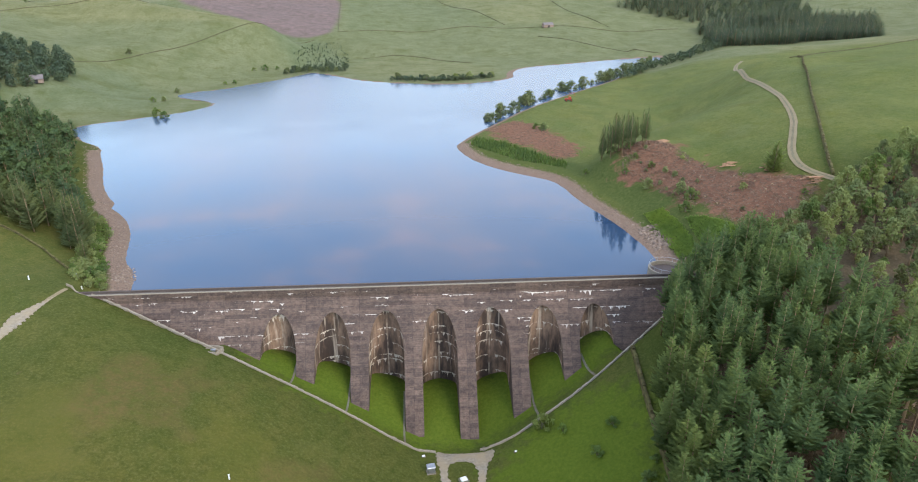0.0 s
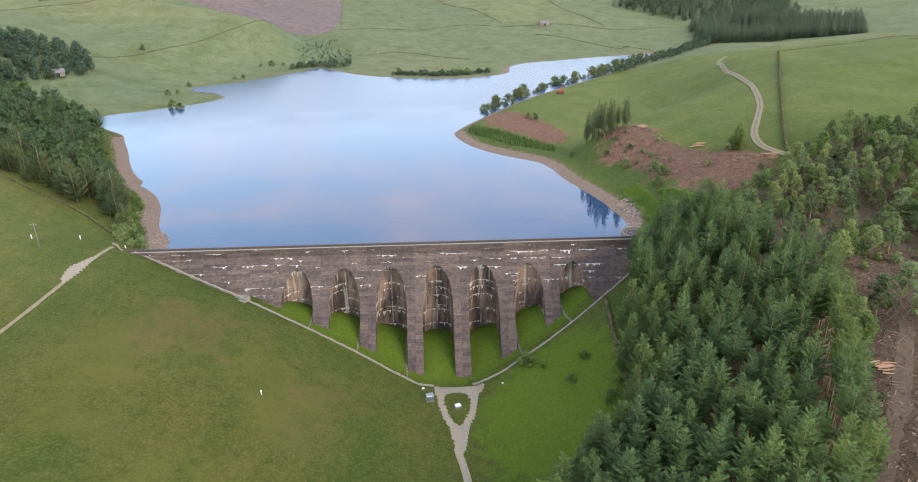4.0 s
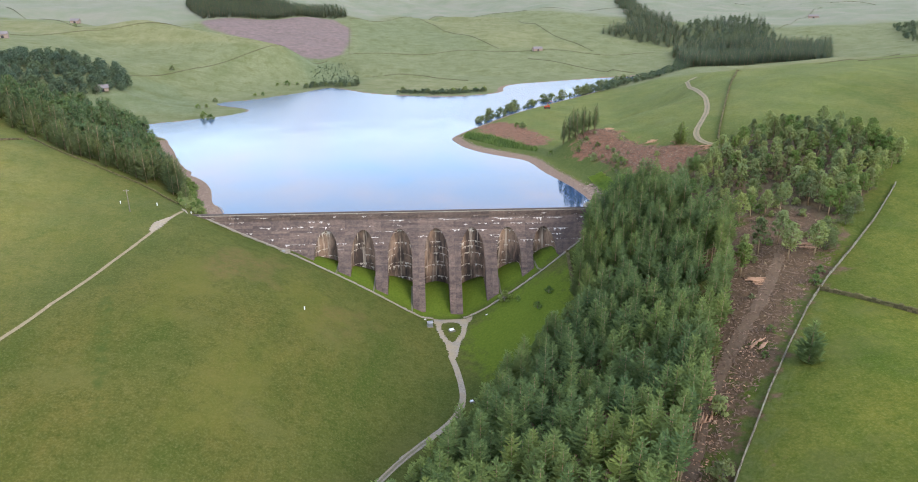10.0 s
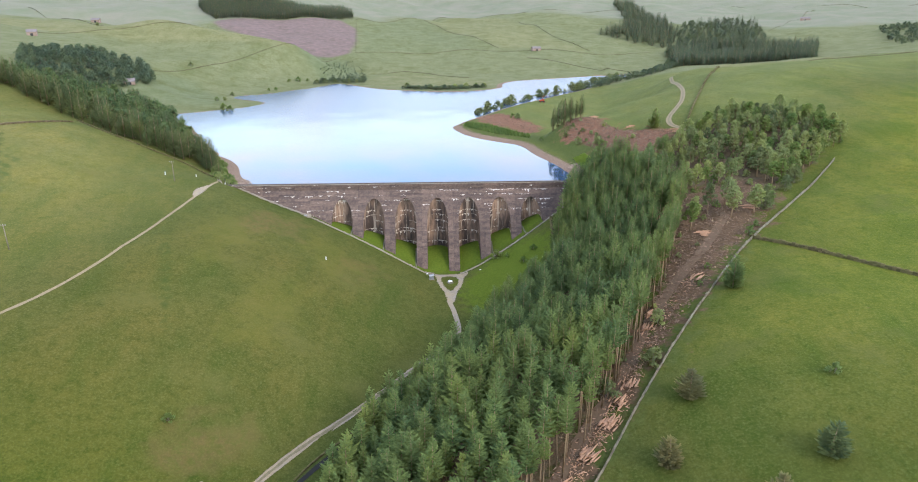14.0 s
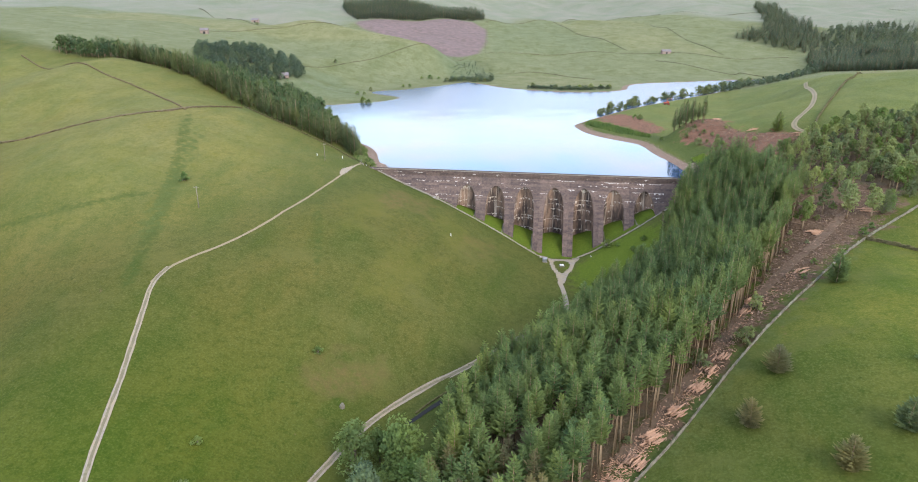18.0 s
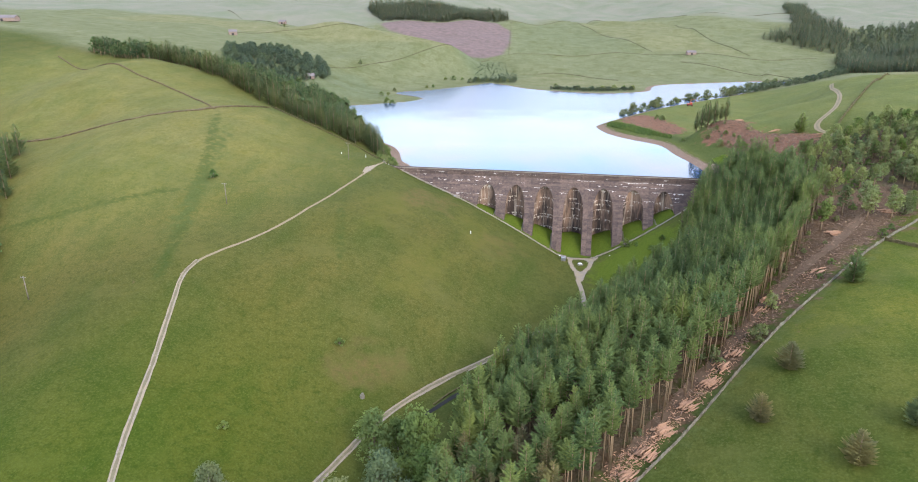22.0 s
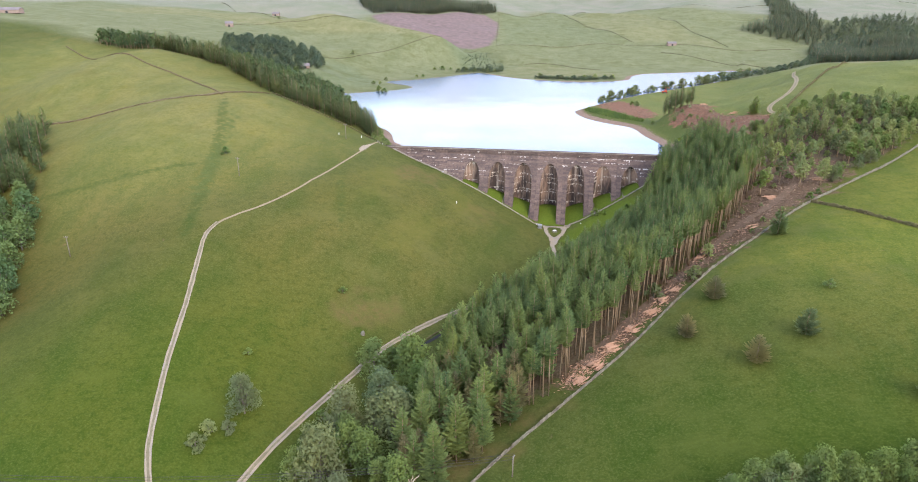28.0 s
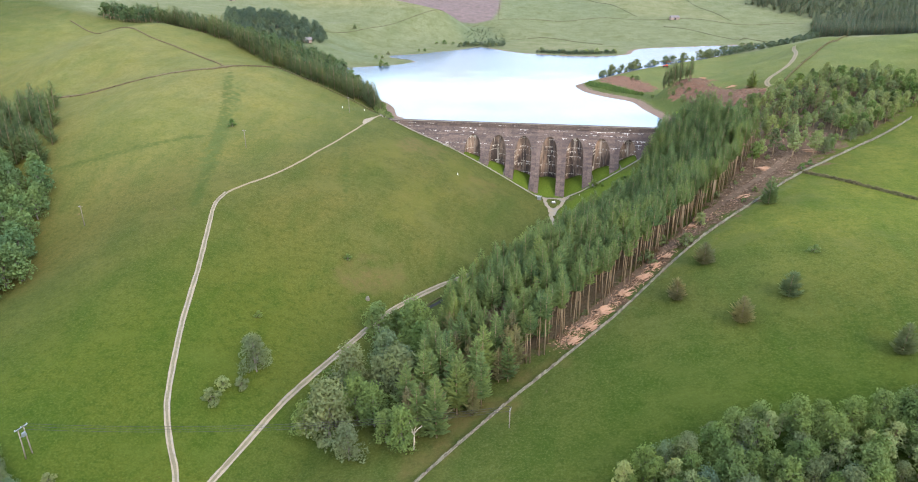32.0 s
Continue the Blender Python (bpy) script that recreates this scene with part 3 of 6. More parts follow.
def dry_z(x, y):
    """The land without the lake."""
    v = np.array(VALLEY, float)
    d, f = x - np.interp(y, v[:, 0], v[:, 1]), np.interp(y, v[:, 0], v[:, 2])
    near = f + 70 * (1 - np.exp(-0.36 * np.maximum(-d - 7, 0) / 70)) + 65 * (1 - np.exp(-0.42 * np.maximum(d - 9, 0) / 65))
    near = near + sheet(NEAR, NEAR_X, NEAR_Y, x, y)
    edge = np.minimum(np.minimum(x - NEAR_X[0], NEAR_X[1] - x), np.minimum(y - NEAR_Y[0], NEAR_Y[1] - y))
    w = ramp(edge / 90 + 0.5)
    z = w * near + (1 - w) * sheet(FAR, FAR_X, FAR_Y, x, y)
    for cx, cy, r, h in KNOLLS:
        z = z + h * np.exp(-((x - cx) ** 2 + (y - cy) ** 2) / r**2)
    z = z + np.maximum(5.4 - 0.125 * np.abs(x), 0) * ramp((y + 23.5 - 0.30 * np.abs(x)) / (20.5 - 0.30 * np.minimum(np.abs(x), 50))) * ramp((58 - np.abs(x)) / 10) * (y < 1)  # fill between the buttresses
    z = z - 1.5 * np.exp(-(((y + 25.0 - 0.30 * np.abs(x)) / 5.0) ** 2)) * ramp((62 - np.abs(x)) / 20)  # ditch along their feet
    far = ramp((y - 300) / 160)
    z = z + far * (24 * np.exp(-((line_distance(SPUR, x, y) / 62) ** 2)) - 13 * np.exp(-((line_distance(DALE, x, y) / 42) ** 2)))
    roll = np.sin(x / 47 + 1.7 * np.sin(y / 83)) * np.sin(y / 61 + 0.9 * np.sin(x / 71)) + 0.5 * np.sin(x / 21 + y / 37 + 1.1 * np.sin(y / 29))
    z = z + 2.6 * far * roll * (1 + ramp((y - 700) / 500))  # the far hillsides roll
    for line, start, end, depth in ((KERB_WEST, -55.0, -62.0, 3.6), (KERB_EAST, 46.0, 50.0, 5.0)):  # the trench between kerb wall and dam
        k = np.array(line)
        z = z - depth * ramp((x - start) / (end - start)) * ramp((y - np.interp(x, k[:, 0], k[:, 1]) - 0.2) / 2.0) * (y < 1) * (np.abs(x) < 92)
    return z + 0.5 * np.sin(x / 23 + 1.3 * np.sin(y / 31)) * np.sin(y / 19 + x / 57)


def ground_z(x, y):
    x, y = np.asarray(x, float), np.asarray(y, float)
    z = dry_z(x, y)
    wet = inside(SHORE, x, y)
    s = line_distance(SHORE, x, y)
    flat = (y > 200) & (x < 40 + (y - 218) * 0.55)  # the far shore rises gently
    wide = np.where(flat, 120, np.where(y > 200, 65, np.where(x > 0, 19, 24)))
    bank = WATER_Z + (np.maximum(z, WATER_Z + 0.5) - WATER_Z) * ramp(s / wide) + np.where(flat, 0.05, 0.16) * np.minimum(s, 8)
    lake = np.where(wet, WATER_Z - 0.25 * np.minimum(s, 40), bank)
    dam = (x > -95) & (x < 80)
    g = np.where(dam, (y > 1.0) * 1.0, np.where(x < 0, ramp((y - 4) / 24), ramp((y + 10) / 20)))
    return z + g * (lake - z)


# ---- helpers for things ----
def mesh_of(name, verts, faces, mat, smooth=False):
    me = bpy.data.meshes.new(name)
    me.from_pydata([tuple(v) for v in verts], [], [tuple(f) for f in faces])
    for m in mat if isinstance(mat, (list, tuple)) else [mat]:
        me.materials.append(m)
    if smooth:
        me.polygons.foreach_set("use_smooth", [True] * len(me.polygons))
    return me


def thing(name, label, category, at=(0, 0, 0), group="", kind="", turn=0):
    ob = new(name)
    ob.matrix_basis = pose(*at, 0, 0, turn)
    return tagged(ob, label, category, group, kind)


def part(name, mesh, parent, label="", m=None):
    ob = new(name, mesh)
    ob.parent = parent
    if m is not None:
        ob.matrix_basis = m
    if label:
        tagged(ob, label)
    return ob


def gz(x, y):
    return float(ground_z(np.array([x]), np.array([y]))[0])


class Shape:
    """Gathers simple solids into one mesh."""

    def __init__(self):
        self.v, self.f = [], []

    def add(self, verts, faces):
        n = len(self.v)
        self.v += [tuple(v) for v in verts]
        self.f += [tuple(n + i for i in f) for f in faces]
        return self

    def box(self, lo, hi, m=None, bevel=0.0):
        (a, b, c), (d, e, f) = lo, hi
        k = bevel
        vs = [(x, y, z) for z, i in ((c, 0), (f, k)) for x, y in ((a + i, b + i), (d - i, b + i), (d - i, e - i), (a + i, e - i))]
        if m is not None:
            vs = [tuple(m @ Vector(v)) for v in vs]
        return self.add(vs, [(3, 2, 1, 0), (4, 5, 6, 7), (0, 1, 5, 4), (1, 2, 6, 5), (2, 3, 7, 6), (3, 0, 4, 7)])

    def tube(self, path, radii, sides=6):
        path = [Vector(p) for p in path]
        rings = []
        for k, p in enumerate(path):
            d = (path[min(k + 1, len(path) - 1)] - path[max(k - 1, 0)]).normalized()
            q = d.to_track_quat("Z", "Y")
            r = radii[k] if isinstance(radii, (list, tuple)) else radii
            rings.append([tuple(p + q @ Vector((r * math.cos(2 * math.pi * i / sides), r * math.sin(2 * math.pi * i / sides), 0))) for i in range(sides)])
        fs = [(k * sides + i, k * sides + (i + 1) % sides, (k + 1) * sides + (i + 1) % sides, (k + 1) * sides + i) for k in range(len(path) - 1) for i in range(sides)]
        fs += [tuple(range(sides))[::-1], tuple((len(path) - 1) * sides + i for i in range(sides))]
        return self.add([v for r in rings for v in r], fs)

    def mesh(self, name, mat, smooth=False):
        return mesh_of(name, self.v, self.f, mat, smooth)


# ---- ground ----
def spaced(stops):
    """Positions with the given step between stops: [(start, step), ..., (end, 0)]."""
    out = []
    for (a, step), (b, _) in zip(stops, stops[1:]):
        n = max(1, round((b - a) / step))
        out += [a + (b - a) * k / n for k in range(n)]
    return np.array(out + [stops[-1][0]])


FELLED = [[(92, -40), (71, -93), (48, -135), (24, -164), (8, -186), (10, -189), (25, -173), (51, -142), (74, -114), (99, -86), (118, -67), (128, -53), (128, -28), (107, -36)],
          [(82, 110), (93, 106), (99, 90), (101, 62), (109, 40), (120, 32), (117, 24), (108, 18), (101, 15), (92, 17), (89, 27), (88, 38), (84, 50), (81, 68), (75, 83)], [(32, 206), (57, 222), (72, 167), (75, 143), (62, 128), (50, 155), (36, 178)]]
LUSH = [[(-50, -14), (-8, -27), (9, -27), (52, -12), (50, -1), (-50, -1)], [(10, -32), (48, -20), (44, -60), (20, -75), (9, -60)]]
HEATH = [[(-314, 753), (-246, 708), (-170, 640), (-133, 614), (-94, 643), (-116, 914), (-225, 870), (-330, 830)]]
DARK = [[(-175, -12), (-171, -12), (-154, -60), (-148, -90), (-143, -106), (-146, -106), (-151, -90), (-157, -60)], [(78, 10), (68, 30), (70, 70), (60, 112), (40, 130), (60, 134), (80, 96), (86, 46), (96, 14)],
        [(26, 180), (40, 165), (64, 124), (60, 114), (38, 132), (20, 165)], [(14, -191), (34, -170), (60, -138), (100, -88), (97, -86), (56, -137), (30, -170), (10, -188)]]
WOODLAND = [[(78, -20), (92, -34), (107, -36), (128, -28), (126, -52), (160, -20), (186, 10), (172, 38), (140, 36), (110, 14), (90, -2)],
            [(60, -26), (84, -40), (64, -93), (42, -134), (24, -164), (6, -188), (-16, -206), (-26, -196), (-28, -178), (-24, -157), (-13, -134), (5, -113), (24, -84), (44, -66)]]
ROUGH = [[(-56, -128), (-78, -144), (-66, -158), (-52, -144)], [(5, -190), (12, -190), (-3, -208), (-20, -234), (-28, -236), (-9, -206)], [(-52, -22), (-72, -20), (-76, -44), (-58, -48)], [(-20, -46), (-34, -48), (-34, -60), (-22, -60)]]
MEADOW = [[(54, -143), (102, -88), (169, -22), (240, 90), (420, 60), (420, -200), (150, -172), (84, -160)],
          [(84, 40), (112, 60), (150, 50), (190, 30), (260, 120), (520, 200), (520, 380), (280, 380), (140, 440), (40, 240), (24, 200), (60, 120)],
          [(-130, 20), (-120, -40), (-150, -95), (-200, -110), (-300, -30), (-420, 60), (-420, 200), (-190, 70)]]
# the land that gets the haze-tinted distant grass
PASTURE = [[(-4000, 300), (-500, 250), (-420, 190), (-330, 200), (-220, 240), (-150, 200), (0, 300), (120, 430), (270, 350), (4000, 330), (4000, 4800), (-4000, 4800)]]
# damper, deeper green grass low in the valley
DEEP = [[(-210, -300), (-55, -300), (-50, -190), (-70, -150), (-110, -150), (-150, -190)], [(-5, -270), (220, -270), (220, -196), (70, -186), (14, -208)]]
DRY = [[(-430, 230), (-200, 90), (-95, 8), (-55, -20), (-8, -38), (-20, -100), (-70, -150), (-130, -215), (-210, -200), (-430, -60)]]
OCHRE = [[(-64, -103), (-60, -84), (-50, -74), (-46, -80), (-52, -104)], [(-30, -40), (-44, -36), (-52, -52), (-40, -64)], [(-88, -60), (-80, -40), (-70, -52), (-78, -76)]]
SWALE = [[(-190, 8), (-186, 8), (-156, -57), (-139, -109), (-131, -137), (-136, -137), (-144, -108), (-161, -58)], [(-216, -112), (-216, -109.4), (-185, -98), (-152, -76), (-152, -78.5), (-185, -101)],
         [(-98, -60), (-97, -58), (-80, -110), (-81, -112)]]
# far fields, darker and paler
PLOTS = [(0.95, [(-620, 480), (-420, 500), (-330, 490), (-230, 505), (-150, 520), (-150, 545), (-215, 568), (-277, 580), (-330, 600), (-620, 660)]),
         (0.15, [(-160, 545), (-215, 575), (-300, 600), (-420, 700), (-330, 760), (-215, 690), (-100, 610), (-70, 540), (-62, 470), (-92, 450), (-122, 470)]),
         (0.75, [(-58, 541), (-16, 544), (51, 496), (80, 450), (60, 405), (0, 392), (-60, 420), (-76, 450)]), (0.35, [(-94, 643), (-17, 683), (93, 709), (112, 724), (58, 834), (2, 992), (-41, 1010), (-116, 914)]),
         (0.8, [(112, 724), (225, 690), (247, 708), (215, 790), (180, 1000), (65, 1173), (2, 992), (58, 834)]), (0.2, [(-330, 240), (-240, 240), (-205, 262), (-165, 270), (-180, 330), (-230, 390), (-300, 300)]),
         (0.9, [(262, 305), (330, 330), (460, 380), (600, 400), (600, 470), (440, 470), (300, 420)])]
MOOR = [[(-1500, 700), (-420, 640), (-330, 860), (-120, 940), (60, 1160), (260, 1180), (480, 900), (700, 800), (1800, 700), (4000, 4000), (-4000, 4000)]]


def build_ground():
    xs = spaced([(-4900, 500), (-2200, 120), (-900, 40), (-480, 10), (-260, 4), (-130, 2), (110, 3), (220, 8), (420, 25), (900, 80), (2200, 450), (4900, 0)])
    ys = spaced([(-2600, 300), (-1000, 80), (-480, 12), (-340, 3.5), (-240, 2), (-2.2, 1.1), (1.1, 1.0), (5.1, 2.2), (120, 4), (260, 8), (560, 14), (1100, 40), (2300, 300), (4900, 0)])
    x, y = np.meshgrid(xs, ys)
    z = ground_z(x, y)
    nx, ny = len(xs), len(ys)
    i = np.arange(nx * ny).reshape(ny, nx)
    faces = np.stack([i[:-1, :-1], i[:-1, 1:], i[1:, 1:], i[1:, :-1]], -1).reshape(-1, 4)
    me = bpy.data.meshes.new("ground")
    me.vertices.add(nx * ny)
    me.vertices.foreach_set("co", np.stack([x, y, z], -1).ravel())
    me.loops.add(faces.size)
    me.loops.foreach_set("vertex_index", faces.ravel())
    me.polygons.add(len(faces))
    me.polygons.foreach_set("loop_start", np.arange(len(faces)) * 4)
    me.polygons.foreach_set("use_smooth", np.ones(len(faces), bool))
    me.update()
    me.materials.append(GRASS)

    def area(name, polys, soft):
        w = np.zeros(x.shape)
        for p in polys:
            p = rounded(p, 1, True)
            d = line_distance(p, x, y, True)
            w = np.maximum(w, 0.5 + np.where(inside(p, x, y), 0.5, -0.5) * np.clip(d / soft, 0, 1))
        me.attributes.new(name, "FLOAT", "POINT").data.foreach_set("value", w.ravel())

    area("felled", FELLED[1:], 11)
    area("strip", FELLED[:1], 11)
    area("woodland", WOODLAND, 8)
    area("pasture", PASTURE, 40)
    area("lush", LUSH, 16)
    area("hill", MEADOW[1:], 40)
    area("deep", DEEP, 30)
    area("dry", DRY, 40)
    area("ochre", OCHRE, 22)
    area("swale", SWALE, 5)
    land = np.full(x.shape, 0.5)
    for tone, poly in PLOTS:
        d = line_distance(poly, x, y, True)
        land = np.where(inside(poly, x, y), 0.5 + (tone - 0.5) * np.clip(d / 14, 0, 1), land)
    me.attributes.new("plots", "FLOAT", "POINT").data.foreach_set("value", land.ravel())
    area("heath", HEATH, 20)
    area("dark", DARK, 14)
    area("rough", ROUGH, 14)
    area("meadow", MEADOW, 30)
    area("hazy_moor", MOOR, 120)
    s = np.where(inside(SHORE, x, y), 0, line_distance(SHORE, x, y))
    far = np.where(y > 170, np.where((x > -85) & (y > 340), 0.6, np.where(x < 0, 0.2, 0.45)), 1.0)  # a narrow beach on the far shores
    w = np.where(y > 4, np.clip(1.0 - (s - 3 * far) / (6 * far), 0, 1), 0)
    me.attributes.new("stones", "FLOAT", "POINT").data.foreach_set("value", w.ravel())
    tagged(new("ground", me), "green upland pasture of a valley, with felled brown patches", "ground", kind="structure")


build_ground()


def build_water():
    p = rounded([(-92, 2.5), *SHORE_WEST[1:], *SHORE_NORTH, *SHORE_EAST[:-1], (74, 2.5)], 1)
    c = p.mean(0)
    out = [(*(q + (q - c) / np.linalg.norm(q - c) * (5 if q[1] > 20 else 0)), WATER_Z) for q in p]
    bm = bmesh.new()
    bm.faces.new([bm.verts.new(v) for v in out])
    bmesh.ops.triangulate(bm, faces=bm.faces[:])
    me = bpy.data.meshes.new("water")
    bm.to_mesh(me)
    me.materials.append(WATER)
    tagged(new("water", me), "calm blue reservoir water mirroring the sky", "water", kind="structure")


build_water()

# ---- dam ----
BAY, HALF, CREST_Z, LEDGE, BACK = 14.0, 4.65, -0.9, -2.4, 2.2
DAM_L, DAM_R = -95.0, 76.0
SLOPE = 0.70
RECESS = 1.5


def face_y(z):
    return -SLOPE * max(0.0, LEDGE - z)


def back_y(u, z=0.0):
    """Plan of a hollow: half an ellipse, flatter towards the foot."""
    flat = 1.0 - 0.55 * min(max((-13.0 - z) / 12.0, 0.0), 1.0)
    return -2.5 - 6.8 * flat * (1 - math.sqrt(max(0.0, 1 - (u / HALF) ** 2)))


def build_dam():
    dam = thing("dam", "tall dark weathered concrete buttress dam with white lime stains", "dam")
    s, bottom = Shape(), -37.0
    ends = [DAM_L] + [BAY * k + HALF * e for k in range(-3, 4) for e in (-1, 1)] + [DAM_R]
    # plain face: the two ends and the buttresses
    for a, b in zip(ends[::2], ends[1::2]):
        zs = [LEDGE - 0.6 * k for k in range(0, 59)]
        for z0, z1 in zip(zs, zs[1:]):
            s.add([(a, face_y(z1), z1), (b, face_y(z1), z1), (b, face_y(z0), z0), (a, face_y(z0), z0)], [(0, 1, 2, 3)])
        foot = face_y(zs[-1])
        for x, flip in ((a, 1), (b, 0)):
            if x in (DAM_L, DAM_R):
                vs = [(x, BACK, bottom), (x, BACK, CREST_Z), (x, 0, CREST_Z), (x, 0, LEDGE), (x, foot, zs[-1])]
            else:
                vs = [(x, -9.3, zs[-1]), (x, -9.3, LEDGE + -9.3 / SLOPE), (x, foot, zs[-1])]
            s.add(vs, [tuple(range(len(vs)))[:: -1 if flip else 1]])
    # face over the hollows
    n = 20
    for k in range(-3, 4):
        us = [HALF * math.sin(math.pi / 2 * (2 * i / n - 1)) for i in range(n + 1)]
        for u0, u1 in zip(us, us[1:]):
            c0, c1 = back_y(u0), back_y(u1)
            x0, x1 = BAY * k + u0, BAY * k + u1
            z0, z1 = LEDGE + c0 / SLOPE, LEDGE + c1 / SLOPE
            m = 5
            for j in range(m):
                q = [LEDGE + (z - LEDGE) * f for z, f in ((z0, (j + 1) / m), (z1, (j + 1) / m), (z1, j / m), (z0, j / m))]
                s.add([(x0, face_y(q[0]), q[0]), (x1, face_y(q[1]), q[1]), (x1, face_y(q[2]), q[2]), (x0, face_y(q[3]), q[3])], [(0, 1, 2, 3)])
    # upright top with its back and the roadway
    s.add([(DAM_L, 0, LEDGE), (DAM_R, 0, LEDGE), (DAM_R, 0, CREST_Z), (DAM_L, 0, CREST_Z), (DAM_L, BACK, CREST_Z), (DAM_R, BACK, CREST_Z), (DAM_R, BACK, bottom), (DAM_L, BACK, bottom)],
          [(0, 1, 2, 3), (3, 2, 5, 4), (4, 5, 6, 7)])
    part("wall", s.mesh("dam_wall", CONCRETE), dam)
    for k in range(-3, 4):
        h = Shape()
        us = [HALF * math.sin(math.pi / 2 * (2 * i / n - 1)) for i in range(n + 1)]
        rows = 14
        for u in us:
            top = LEDGE + back_y(u) / SLOPE
            for j in range(rows + 1):
                z = top + (bottom - top) * j / rows
                h.v.append((BAY * k + u, (back_y(u, z) if j else back_y(u)) + RECESS, z))
        w = rows + 1
        for u0, u1 in zip(us, us[1:]):  # the soffit of the arch
            y0, y1 = back_y(u0), back_y(u1)
            h.add([(BAY * k + u0, y0, LEDGE + y0 / SLOPE), (BAY * k + u1, y1, LEDGE + y1 / SLOPE), (BAY * k + u1, y1 + RECESS, LEDGE + y1 / SLOPE), (BAY * k + u0, y0 + RECESS, LEDGE + y0 / SLOPE)], [(0, 3, 2, 1)])
        h.f += [(i * w + j, i * w + j + 1, (i + 1) * w + j + 1, (i + 1) * w + j) for i in range(n) for j in range(rows)]
        for sg in (-1, 1):  # the buttress flanks beside the flatter foot
            x, edge = BAY * k + sg * (HALF - 0.002), [-15.7 - 1.78 * q for q in range(13)]
            m = len(h.v)
            h.v += [(x, -9.4, z) for z in edge] + [(x, back_y(HALF, z) + RECESS, z) for z in edge]
            h.f += [(m + q, m + q + 1, m + 14 + q, m + 13 + q)[:: sg] for q in range(12)]
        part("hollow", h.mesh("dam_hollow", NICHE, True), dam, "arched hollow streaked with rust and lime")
    # parapets, the kerb of the roadway and the slim string course under the parapet
    for y0, y1, z1, mat in ((-0.12, 0.16, 0.0, CONCRETE), (1.95, 2.25, 0.05, PARAPET)):
        x = DAM_L
        while x < DAM_R - 1:
            x1 = min(x + 7.0, DAM_R)
            p = part("parapet", Shape().box((x + 0.02, y0, LEDGE + 0.5), (x1 - 0.02, y1, z1 - 0.14)).mesh("parapet", mat), dam)
            part("coping", Shape().box((x + 0.01, y0 - 0.06, z1 - 0.14), (x1 - 0.01, y1 + 0.06, z1), bevel=0.04).mesh("coping", COPING if y0 < 0 else PARAPET), p, "thin pale coping" if y0 < 0 else "")
            x = x1
    part("string_course", Shape().box((DAM_L, -0.22, LEDGE - 0.1), (DAM_R, -0.002, LEDGE + 0.1), bevel=0.05).mesh("string_course", CONCRETE), dam)
    part("roadway", Shape().box((DAM_L, 0.17, CREST_Z + 0.004), (DAM_R, 1.94, CREST_Z + 0.3)).mesh("roadway", CREST_ROAD), dam)
    return dam


build_dam()


# ---- tracks, walls, fences ----
def along(points, step, times=2):
    """Points at even steps on a smooth line."""
    p = rounded(points, times)
    d = np.concatenate([[0], np.cumsum(np.linalg.norm(np.diff(p, axis=0), axis=1))])
    t = np.linspace(0, d[-1], max(2, int(d[-1] / step) + 1))
    return np.stack([np.interp(t, d, p[:, k]) for k in range(p.shape[1])], 1)


def ribbon(points, offsets, lift, step=1.5, wobble=0.0, seed=1):
    """A strip that lies on the ground, with the given edge offsets to the right."""
    p = along(points, step)
    d = np.gradient(p, axis=0)
    nrm = np.stack([d[:, 1], -d[:, 0]], 1) / np.linalg.norm(d, axis=1)[:, None]
    rng = np.random.default_rng(seed)
    vs, fs, m = [], [], len(offsets)
    for o in offsets:
        w = wobble * rng.standard_normal(len(p)) if wobble else 0
        q = p + nrm * (o + np.convolve(w, [0.25, 0.5, 0.25], "same") if wobble else o)[..., None] if wobble else p + nrm * o
        vs.append(np.column_stack([q, ground_z(q[:, 0], q[:, 1]) + lift]))
    v = np.stack(vs, 1).reshape(-1, 3)
    for k in range(len(p) - 1):
        for j in range(m - 1):
            a = k * m + j
            fs.append((a, a + m, a + m + 1, a + 1))
    return v, fs


def track(name, label, points, width=3.0, two=True, mat=None, lift=0.09):
    ob = thing(name, label, "track", kind="structure")
    w = width / 2
    v, f = ribbon(points, (-w, -w / 2, 0, w / 2, w), lift, 1.5, 0.07)
    part("surface", mesh_of("track_surface", v, f, mat or GRAVEL, True), ob)
    if two:
        v, f = ribbon(points, (-0.34, 0.34), lift + 0.06, 1.0, 0.12, 5)
        part("grass_strip", mesh_of("track_grass", v, f, TRACK_GRASS, True), ob, "worn grass strip between the wheel ruts")
    return ob


LEFT_TRACK = [(-96, 1), (-98, -20), (-101, -50), (-106, -76), (-112, -94), (-117, -107), (-121, -115), (-126, -124), (-127, -133), (-122, -147), (-116, -165), (-111, -181), (-106, -197), (-101, -210), (-96, -223), (-90, -233), (-82, -243), (-77, -256), (-80, -280), (-90, -330)]
LOW_TRACK = [(3, -54), (5, -64), (6, -78), (2, -87), (-5, -95), (-12, -103), (-20, -114), (-29, -125), (-39, -135), (-49, -148), (-57, -165), (-62, -185), (-66, -202), (-69, -214), (-72, -228), (-75, -240), (-79, -256)]
track("field_track", "pale gravel farm track with worn wheel ruts", LEFT_TRACK[7:], 1.6)
